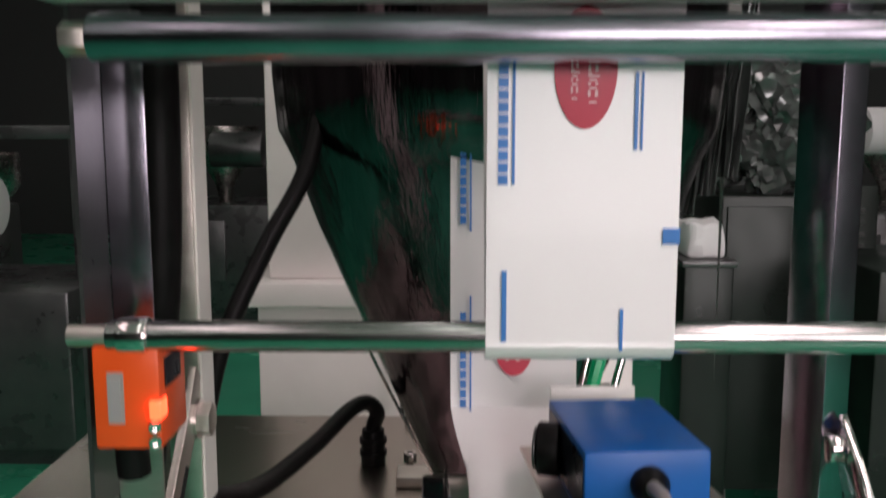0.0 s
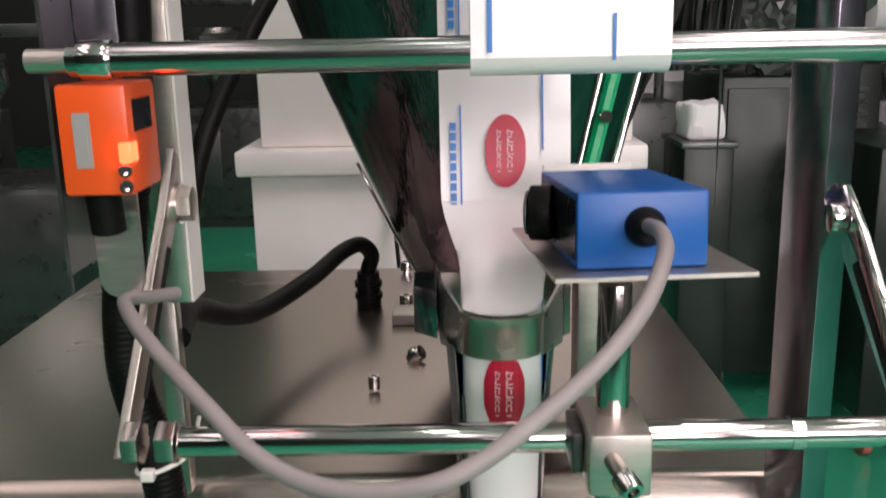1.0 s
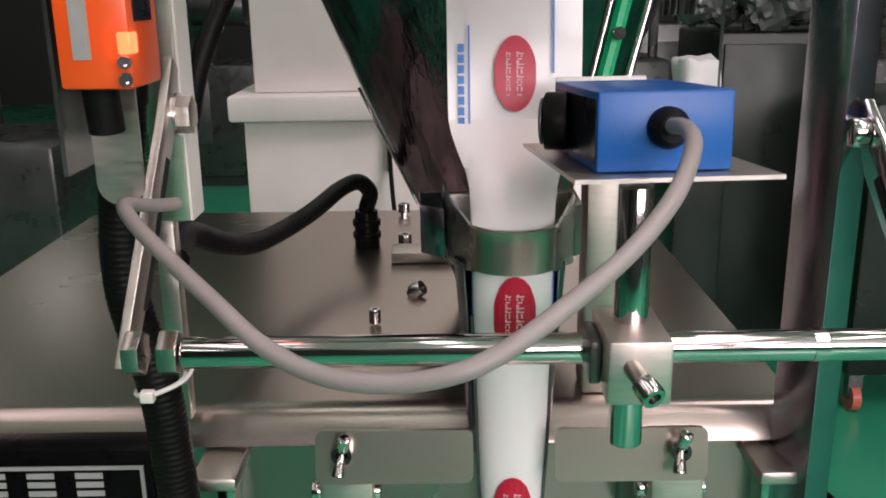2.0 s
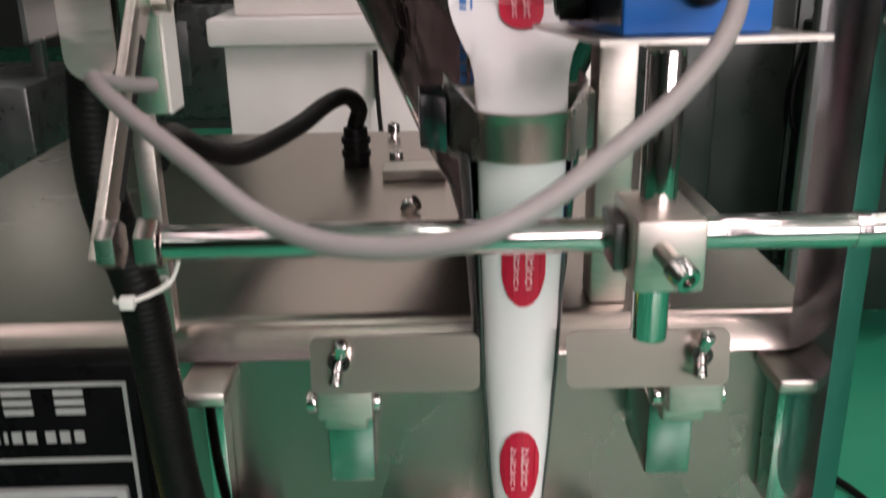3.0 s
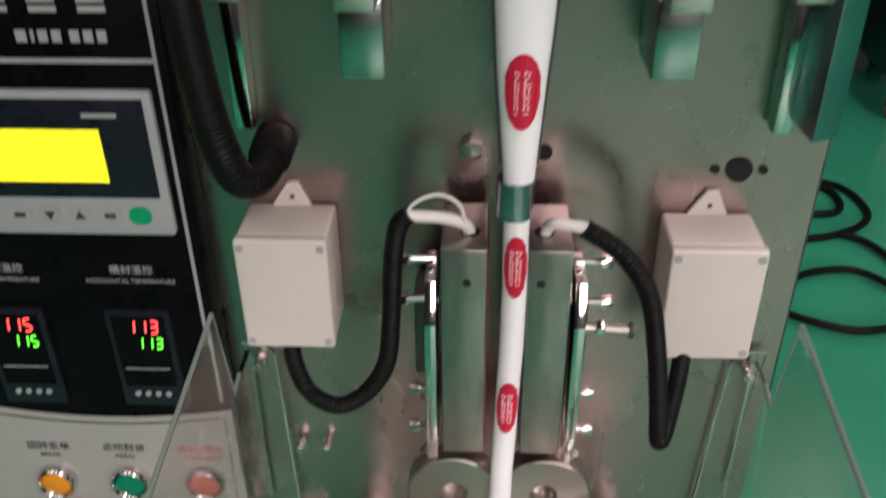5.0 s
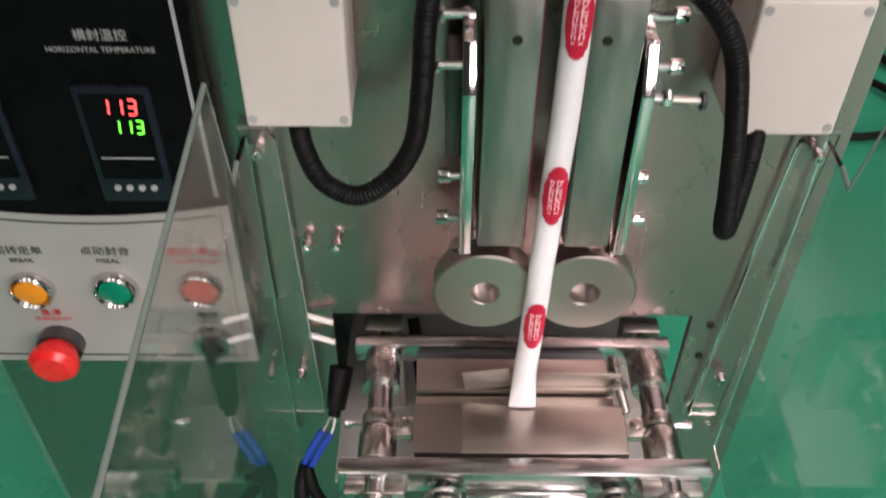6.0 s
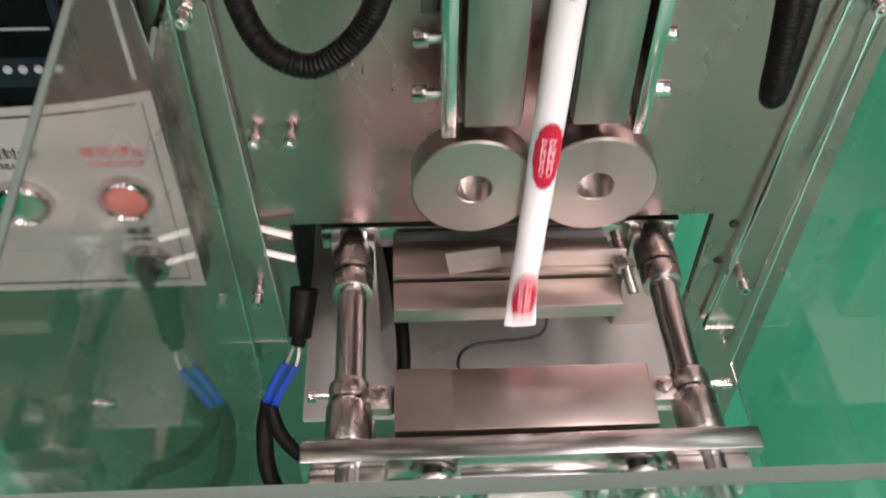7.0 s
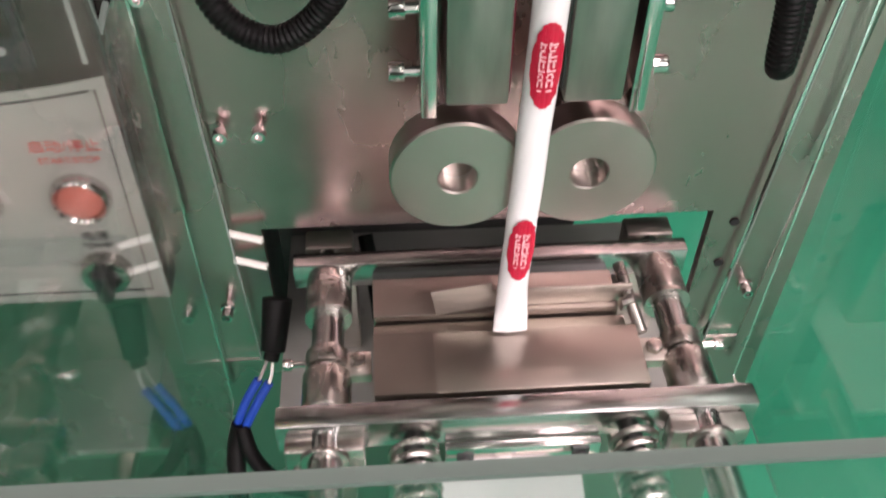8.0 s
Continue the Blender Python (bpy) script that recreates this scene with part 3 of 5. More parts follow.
def collar():
    t = thing("forming_collar", (0.010, -0.03, 1.32), "polished stainless film forming collar stamped with a size", "forming collar")
    cx = 0.0095
    # front band, its upper lip rolled outwards
    bm = B()
    rows = []
    for k in range(25):
        a = radians(-84 + 168 * k / 24)
        rows.append([bm.verts.new((cx + r * math.sin(a), -0.086 - (r - 0.006) * math.cos(a), z)) for r, z in ((0.0222, 1.331), (0.0222, 1.349), (0.0228, 1.3525), (0.0242, 1.3550))])
    for a, b in zip(rows, rows[1:]):
        for k in range(3):
            bm.faces.new((a[k], b[k], b[k + 1], a[k + 1]))
    bm.normal_update()
    bmesh.ops.solidify(bm, geom=bm.faces[:], thickness=0.0012)
    part("band", bm, BANDM, t)
    lettering("3 0", 0.008, (cx + 0.001, -0.1034, 1.3395), FACE, MACH, t)
    # folded shoulder wings with their outer cheeks
    for s, xo in ((-1, -0.0255), (1, 0.0465)):
        xi = cx + s * 0.0215
        part("wing", sheet([[(xi, -0.090, 1.330), (xi, -0.090, 1.353), (xo, -0.048, 1.3625), (xo, -0.048, 1.322)],
                            [(xo, -0.048, 1.322), (xo, -0.048, 1.3625), (xo + s * 0.003, -0.005, 1.3625), (xo + s * 0.003, -0.005, 1.322)]]), MACH, t)
        if s < 0:
            part("cheek", prism(B(), [(-0.0275, -0.044), (-0.0420, -0.030), (-0.0430, 0.004), (-0.0290, 0.004)], 0.030, "z", 1.3235, 0.0008), POST, t)
        else:
            part("cheek", prism(B(), [(0.0490, -0.044), (0.0540, -0.036), (0.0550, 0.004), (0.0500, 0.004)], 0.031, "z", 1.3235, 0.0006), STEEL, t)
    # tapered sheath that carries the film down to the guide plates
    bm = B()
    rows = []
    for k in range(29):
        a = radians(58 + 244 * k / 28)
        rows.append([bm.verts.new((cx + r * math.sin(a), -0.064 - r * 0.8 * math.cos(a), z)) for r, z in ((0.0235, 1.212), (0.0320, 1.331))])
    for a, b in zip(rows, rows[1:]):
        bm.faces.new((a[0], b[0], b[1], a[1]))
    bm.normal_update()
    bmesh.ops.solidify(bm, geom=bm.faces[:], thickness=0.001)
    part("sheath", bm, POST, t, "tapered mirror-bright sheath")
    part("inner_tube", cyl(B(), (cx, -0.062, 1.19), (cx, -0.062, 1.345), 0.0165, seg=32), MACH, t)
    part("mount_plate", box(B(), -0.042, 0.054, 0.0045, 0.012, 1.318, 1.352, 0.001), STEEL, t)
    part("mount_foot", box(B(), 0.000, 0.024, 0.0045, 0.020, 1.2055, 1.318, 0.001), DARK, t)
    g = thing("guide_ring", (0.008, -0.08, 1.05), "small polished steel guide ring round the film tube", "guide ring")
    part("ring", spin(B(), (0.008, -0.080, 1.045), (0, 0, 1), [(0.0118, 0), (0.0118, 0.026), (0.0106, 0.026), (0.0106, 0), (0.0118, 0)], 32), POST, g)
    part("arm", box(B(), 0.002, 0.014, -0.068, -0.0005, 1.052, 1.064, 0.001), DARK, g)


def roller_top():
    t = thing("guide_roller", (0, -0.13, 1.64), "polished steel guide roller at the top of the film path", "roller", "film rollers")
    part("roll", cyl(B(), (-0.172, -0.192, 1.622), (0.30, -0.192, 1.622), 0.0100, seg=36, bev=0.001), POST, t)
    part("end_nut", hexnut(B(), (-0.184, -0.192, 1.622), (1, 0, 0), 0.007, 0.011), STEEL, t)
    p = thing("frame_plate", (0, -0.2, 1.69), "white painted frame plate over the film rollers", "frame plate")
    part("plate", box(B(), -0.19, 0.32, -0.205, -0.185, 1.637, 1.74, 0.002), CABW, p)


def dancer():
    t = thing("dancer_roller", (0, -0.17, 1.49), "brushed steel dancer roller holding the film loop", "roller", "film rollers")
    part("roll", cyl(B(), (-0.185, -0.17, 1.49), (0.30, -0.17, 1.49), 0.0072, seg=32, bev=0.001), ROD, t)
    part("collar", cyl(B(), (-0.180, -0.17, 1.49), (-0.166, -0.17, 1.49), 0.0086, seg=32, bev=0.001), CHROME, t)
    part("stub", cyl(B(), (-0.203, -0.17, 1.49), (-0.185, -0.17, 1.49), 0.0052, seg=24), STEEL, t)
    f = thing("film_loop", (0.022, -0.17, 1.49), "hanging loop of white printed packaging film", "packaging film")
    bm = B()
    prof = [(-0.1775, 1.70)] + [(-0.1775, 1.49)] + [(-0.17 - 0.0084 * math.cos(radians(a)), 1.49 - 0.0090 * math.sin(radians(a))) for a in range(15, 166, 15)] + [(-0.1615, 1.49), (-0.155, 1.52), (-0.12, 1.62)]
    rows = [[bm.verts.new((x, y, z)) for (y, z) in prof] for x in (-0.0195, 0.022, 0.0645)]
    for a, b in zip(rows, rows[1:]):
        for k in range(len(prof) - 1):
            bm.faces.new((a[k], b[k], b[k + 1], a[k + 1]))
    bm.normal_update()
    bmesh.ops.solidify(bm, geom=bm.faces[:], thickness=0.0010)
    part("sheet", bm, FILM, f)
    yf = -0.1796
    ov = oval(f, 0.0225, yf, 1.594, 0.0135, 0.026)
    for x, z0, z1, w in ((-0.0125, 1.560, 1.612, 0.0042), (-0.0080, 1.560, 1.612, 0.0012), (-0.0115, 1.49, 1.522, 0.0022), (0.0445, 1.575, 1.608, 0.0015), (0.0470, 1.575, 1.608, 0.001), (0.0405, 1.486, 1.505, 0.0015)):
        n = max(1, int((z1 - z0) / 0.005)) if w > 0.003 else 1
        for k in range(n):
            a = z0 + (z1 - z0) * k / n
            part("print_bar", box(B(), x - w / 2, x + w / 2, yf, yf + 0.0004, a, a + (z1 - z0) / n * (0.8 if n > 1 else 1)), BLUEP, f)
    part("splice_tape", box(B(), 0.0575, 0.0650, yf, yf + 0.0006, 1.534, 1.541), BLUEP, f, "small bright blue tape")
    f.location.x += 0.0115
    ROOT[f] = ROOT[f] + Vector((0.0115, 0, 0))
    t.location.x += 0.005
    ROOT[t] = ROOT[t] + Vector((0.005, 0, 0))
    return t, f, ov


def glyphs(bm, x, y, z0, z1, w, deep):
    """A column of small unreadable strokes, turned upright, in uneven bars."""
    rnd = random.Random(7)
    z = z0
    while z < z1 - 0.0008:
        step = rnd.choice((0.0011, 0.0016, 0.0021, 0.0027))
        e = min(z + step, z1)
        kind = rnd.random()
        if kind < 0.35:
            box(bm, x - w / 2, x + w / 2, y, y + deep, z, z + 0.0007)
            box(bm, x - w / 2, x - w / 6, y, y + deep, z + 0.0009, e)
        elif kind < 0.7:
            box(bm, x - w / 2, x - w * 0.28, y, y + deep, z, e)
            box(bm, x + w * 0.1, x + w * 0.34, y, y + deep, z, e)
        else:
            box(bm, x - w * 0.4, x + w * 0.25, y, y + deep, z, z + 0.0008)
        z = e + 0.0006
    return bm


def oval(parent, x, y, z, a, b):
    bm = B()
    vs = [bm.verts.new((x + a * math.cos(2 * math.pi * k / 40), y, z + b * math.sin(2 * math.pi * k / 40))) for k in range(40)]
    bm.faces.new(vs)
    r = bmesh.ops.extrude_face_region(bm, geom=bm.faces[:])
    bmesh.ops.translate(bm, verts=[g for g in r["geom"] if isinstance(g, bmesh.types.BMVert)], vec=(0, 0.0004, 0))
    made = [part("red_oval", bm, RED, parent, "red printed oval")]
    for dx, h, w in ((-0.0045, 0.52, 0.0036), (0.0035, 0.58, 0.0050)):
        part("print_bar", glyphs(B(), x + dx, y - 0.0003, z - b * h, z + b * h, w, 0.0003), WHITEP, made[0])
    return made[0]


# ---- the running film ----
def tube_half(z):
    """Half width of the film tube at a height."""
    pts = ((0.60, 0.012), (0.668, 0.0108), (0.70, 0.0091), (0.73, 0.0087), (1.04, 0.0085), (1.07, 0.0098), (1.107, 0.0125), (1.16, 0.0165), (1.215, 0.0195), (1.30, 0.0225), (1.36, 0.0235))
    for (a, ra), (b, rb) in zip(pts, pts[1:]):
        if z <= b:
            return ra + (rb - ra) * max(0, (z - a)) / (b - a)
    return pts[-1][1]


def tube_x(z):
    return 0.0015 + 0.0085 * max(0.0, min(1.0, (z - 0.66) / 0.30)) if z < 1.2 else 0.0105


WEB_LEAN = 0.15      # the web leans back towards the upper roller


def film_point(z, u):
    """Place and outward turn of the film at height z and u metres across it."""
    k = max(0.0, min(1.0, (z - 1.350) / 0.050))
    k = k * k * (3 - 2 * k)
    a = tube_half(z)
    b = min(a, 0.009 + max(0, (z - 1.07)) * 0.03)
    grip = 1.25 if abs(u) > 0.02 else 0.60 + 0.30 * max(0.0, min(1.0, (a - 0.009) / 0.0075))
    th = max(-2.9, min(2.9, grip * u / a))
    tube = Vector((tube_x(z) + a * math.sin(th), -0.0900 + b * (1 - math.cos(th)), z))
    web = Vector((0.018 + u, 0.0150 + (z - 1.395) * WEB_LEAN, z))
    p = tube.lerp(web, k)
    ang = th * (1 - k)
    return p, ang


def film_tube():
    t = thing("packaging_film", (0.01, -0.08, 0.66), "white printed packaging film formed into a narrow tube", "packaging film")
    bm = B()
    rings = []
    zs = [0.668 + 0.01 * k for k in range(68)]
    for z in zs:
        a = tube_half(z)
        b = min(a, 0.009 + max(0, (z - 1.07)) * 0.03)
        b = b if z > 0.70 else b * (0.15 + 0.85 * (z - 0.668) / 0.032)
        n = 28
        jit = 0.0004 * noise.noise((z * 40, 0.3, 1.0))
        rings.append([bm.verts.new((tube_x(z) + jit + a * math.sin(2 * math.pi * k / n), -0.0895 + b - b * math.cos(2 * math.pi * k / n), z)) for k in range(n)])
    for p, q in zip(rings, rings[1:]):
        for k in range(28):
            bm.faces.new((p[k], p[(k + 1) % 28], q[(k + 1) % 28], q[k]))
    part("tube", bm, FILM, t)
    bm = B()
    rows = []
    for z in [1.352 + 0.0075 * k for k in range(34)]:
        row = []
        for u in [-0.0425 + 0.085 * k / 14 for k in range(15)]:
            p, _ = film_point(z, u)
            row.append(bm.verts.new(p + Vector((0.0007 * noise.noise((u * 30, z * 9, 0)), 0.0024 + 0.0016 * noise.noise((u * 26, z * 17, 3.0)), 0))))
        rows.append(row)
    for p, q in zip(rows, rows[1:]):
        for k in range(14):
            bm.faces.new((p[k], p[k + 1], q[k + 1], q[k]))
    bm.normal_update()
    bmesh.ops.solidify(bm, geom=bm.faces[:], thickness=0.0010)
    part("web", bm, FILM, t)
    for s in (-1, 1):
        bm = B()
        hose(bm, [(tube_x(z) + s * (tube_half(z) + 0.0008), -0.076, z) for z in (1.08, 1.107, 1.16, 1.215, 1.30)], 0.0011, 8)
        part("edge_rod", bm, DARK, t, "thin dark forming rod")
    # printed pieces: (height offset, across, width, height, material)
    # an oval is laid down in small flat pieces that follow the bend of the film
    strips, tiers = 7, 4
    w, h = 0.027, 0.047
    made = []
    shapes = {}
    for k in range(strips):
        for r in range(tiers):
            lo, hi = -h / 2 + h * r / tiers, -h / 2 + h * (r + 1) / tiers
            pw = w / strips
            u = -w / 2 + pw * (k + 0.5)
            m = 8
            top, bot = [], []
            for i in range(m + 1):
                uu = -pw / 2 + pw * i / m
                edge = h / 2 * math.sqrt(max(0.0, 1 - min(1, abs(2 * (u + uu) / w)) ** 2))
                a, b = max(lo - 0.005, -edge), min(hi, edge)
                if b > a:
                    mid = (lo + hi) / 2
                    top.append((uu, b - mid))
                    bot.append((uu, a - mid))
            if len(top) < 2:
                continue
            bm = prism(B(), top + bot[::-1], 0.0003, "y", -0.0003)
            bmesh.ops.remove_doubles(bm, verts=bm.verts[:], dist=1e-6)
            bmesh.ops.recalc_face_normals(bm, faces=bm.faces[:])
            me = bpy.data.meshes.new("red_oval_piece")
            bm.to_mesh(me)
            bm.free()
            me.materials.append(RED)
            shapes[k, r] = (me, u, (lo + hi) / 2)
    for n in range(-4, 4):
        for me, u, dz in shapes.values():
            ob = new("red_oval_piece", me)
            ob.parent = t
            ROOT[ob] = ROOT[t]
            made.append((ob, n, u, dz, h / tiers / 2))
        for u, ww in ((-0.0042, 0.0032), (0.0030, 0.0044)):
            bm = B()
            glyphs(bm, 0.0, -0.0009, -0.0135, 0.0135, ww, 0.0005)
            me = bpy.data.meshes.new("print_bar")
            bm.to_mesh(me)
            bm.free()
            me.materials.append(WHITEP)
            ob = new("print_bar", me)
            ob.parent = t
            ROOT[ob] = ROOT[t]
            made.append((ob, n, u, 0.0, 0.012))
        for u, ww, z0, z1 in ((-0.034, 0.004, -0.045, 0.02), (-0.029, 0.0012, -0.05, 0.03), (0.024, 0.0014, 0.0, 0.05)):
            bm = B()
            kk = 10 if ww > 0.003 else 1
            for i in range(kk):
                a = z0 + (z1 - z0) * i / kk
                box(bm, -ww / 2, ww / 2, -0.0004, 0.0, a, a + (z1 - z0) / kk * (0.8 if kk > 1 else 1))
            me = bpy.data.meshes.new("blue_print")
            bm.to_mesh(me)
            bm.free()
            me.materials.append(BLUEP)
            ob = new("blue_print", me)
            ob.parent = t
            ROOT[ob] = ROOT[t]
            made.append((ob, n, u, 0.0, 0.0))
    return t, made


def film_tail():
    """The next stick: it runs down through the open jaws with the film."""
    t = thing("stick_pack_tail", (0.0015, -0.081, 0.80), "sealed white end of the film tube running into the jaws", "packaging film")
    bm = B()
    n, rings = 20, []
    for k in range(13):
        f = k / 12
        z = 0.735 + 0.120 * f
        b = 0.0076 * min(1.0, 0.12 + 3.0 * f)
        rings.append([bm.verts.new((tube_x(z) + 0.0076 * math.sin(2 * math.pi * i / n), -0.081 - b * math.cos(2 * math.pi * i / n), z)) for i in range(n)])
    for p, q in zip(rings, rings[1:]):
        for i in range(n):
            bm.faces.new((p[i], p[(i + 1) % n], q[(i + 1) % n], q[i]))
    part("tube", bm, FILM, t)
    part("end_seal", box(B(), tube_x(0.732) - 0.0074, tube_x(0.732) + 0.0074, -0.0815, -0.0805, 0.728, 0.737), FILM, t)
    return t


# ---- sealing parts ----
def vertical_sealer():
    for s, x0, x1 in ((-1, -0.0395, -0.0085), (1, 0.0190, 0.0485)):
        t = thing("vertical_sealing_bar", ((x0 + x1) / 2, -0.05, 0.9), "square steel heating bar that seals the film tube lengthwise", "sealing bar", "vertical sealing bars")
        bm = B()
        box(bm, x0, x1, -0.082, -0.018, 0.835, 1.018, 0.0015)
        part("bar", bm, SEALM, t)
        inner = x1 if s < 0 else x0
        # left face carries the red reflection as plain colour
        part("seal_face", box(B(), inner - (0.001 if s > 0 else 0), inner + (0.001 if s < 0 else 0), -0.078, -0.03, 0.84, 1.012), RED_REFL if s < 0 else DARK, t)
        cx = (x0 + x1) / 2 - 0.004 * s
        part("bore", cyl(B(), (cx, -0.058, 1.0165), (cx, -0.058, 1.0186), 0.0068, seg=20), HOLE_SHADE, t)
        part("pin_hole", cyl(B(), (cx - 0.002, -0.0826, 0.992), (cx - 0.002, -0.081, 0.992), 0.003, seg=14), HOLE_SHADE, t)
        ox = x0 - 0.012 if s < 0 else x1 + 0.004
        part("side_arm", prism(B(), [(-0.082, 0.828), (-0.082, 0.955), (-0.070, 0.985), (-0.030, 0.985), (-0.030, 0.828)], 0.008, "x", ox, 0.0008), CHROME, t)
        bx = ox - 0.010 if s < 0 else ox + 0.020
        part("back_block", box(B(), min(bx, ox) + (0.006 if s > 0 else 0), max(bx, ox) - (0.006 if s > 0 else 0), -0.045, -0.012, 0.882, 0.955, 0.001), DARK, t)
        e = ox if s < 0 else ox + 0.008
        for z, y, ln in ((0.990, -0.05, 0.018), (0.957, -0.052, 0.022), (0.872, -0.052, 0.010), (0.84, -0.058, 0.012)):
            bm = B()
            bolt(bm, (e + s * ln * 0.6, y, z), (s, 0, 0), 0.0052, 0.008, ln)
            part("cap_screw", bm, CHROME, t)
        if s > 0:
            part("stop_screw", cyl(B(), (e, -0.060, 0.940), (e + 0.036, -0.060, 0.938), 0.0026), STEEL, t)
            part("stop_head", cyl(B(), (e + 0.034, -0.060, 0.938), (e + 0.037, -0.060, 0.938), 0.0058, bev=0.0006), DARK, t)
            part("stop_nut", hexnut(B(), (e + 0.010, -0.060, 0.940), (1, 0, 0), 0.0056, 0.006), CHROME, t)
        # heater lead
        sl = thing("heater_lead", (cx, -0.06, 1.02), "white fibreglass heater lead entering a black sleeve", "heater lead", "heater leads")
        if s < 0:
            pts = [(cx, -0.058, 1.012), (cx - 0.003, -0.060, 1.024), (cx - 0.018, -0.066, 1.033), (cx - 0.042, -0.069, 1.036)]
            end = [(-0.060, -0.069, 1.037), (-0.068, -0.070, 1.028), (-0.073, -0.071, 0.996), (-0.0755, -0.071, 0.953), (-0.081, -0.070, 0.911), (-0.097, -0.068, 0.881), (-0.119, -0.068, 0.867), (-0.141, -0.064, 0.876), (-0.153, -0.054, 0.898), (-0.158, -0.036, 0.920)]
        else:
            pts = [(cx, -0.058, 1.012), (cx + 0.003, -0.062, 1.026), (cx + 0.010, -0.068, 1.031), (0.058, -0.072, 1.030)]
            end = [(0.055, -0.072, 1.030), (0.080, -0.076, 1.014), (0.100, -0.080, 0.986), (0.110, -0.084, 0.942), (0.117, -0.086, 0.890), (0.1205, -0.086, 0.858), (0.1245, -0.082, 0.855), (0.129, -0.074, 0.872), (0.135, -0.060, 0.900), (0.141, -0.038, 0.922)]
        part("white_braid", hose(B(), pts, 0.0042, 12), WHITEPL, sl)
        part("black_sleeve", hose(B(), end, 0.0064, 12, 8, 0.10, 0.003), RUBBER, sl)
        if s < 0:
            part("thin_wire", hose(B(), [(-0.066, -0.068, 1.028), (-0.058, -0.068, 1.044), (-0.042, -0.067, 1.051), (-0.028, -0.066, 1.044), (-0.024, -0.064, 1.030), (-0.024, -0.058, 1.014)], 0.0013, 8), WHITEPL, sl)


def wheels():
    out = []
    for x in (-0.0318, 0.0403):
        t = thing("pull_wheel", (x, -0.063, 0.781), "turned steel film pulling wheel with a bored hub", "wheel", "film pulling wheels")
        bm = B()
        R = 0.0368
        spin(bm, (x, -0.055, 0.781), (0, -1, 0), [(0.0105, -0.002), (0.0105, 0.018), (0.0112, 0.0186), (R - 0.0012, 0.0186), (R, 0.0174), (R, 0.001), (R - 0.001, -0.001), (0.022, -0.001), (0.022, -0.004), (0.0105, -0.004), (0.0105, -0.002)], 64)
        part("disc", bm, WHEELM, t)
        part("axle", cyl(B(), (x, -0.060, 0.781), (x, 0.0, 0.781), 0.0104, seg=28), CHROME, t)
        part("hub_nut", cyl(B(), (x, -0.058, 0.814), (x, -0.058, 0.822), 0.006, seg=16), MACH, t)
        out.append(t)
    return out


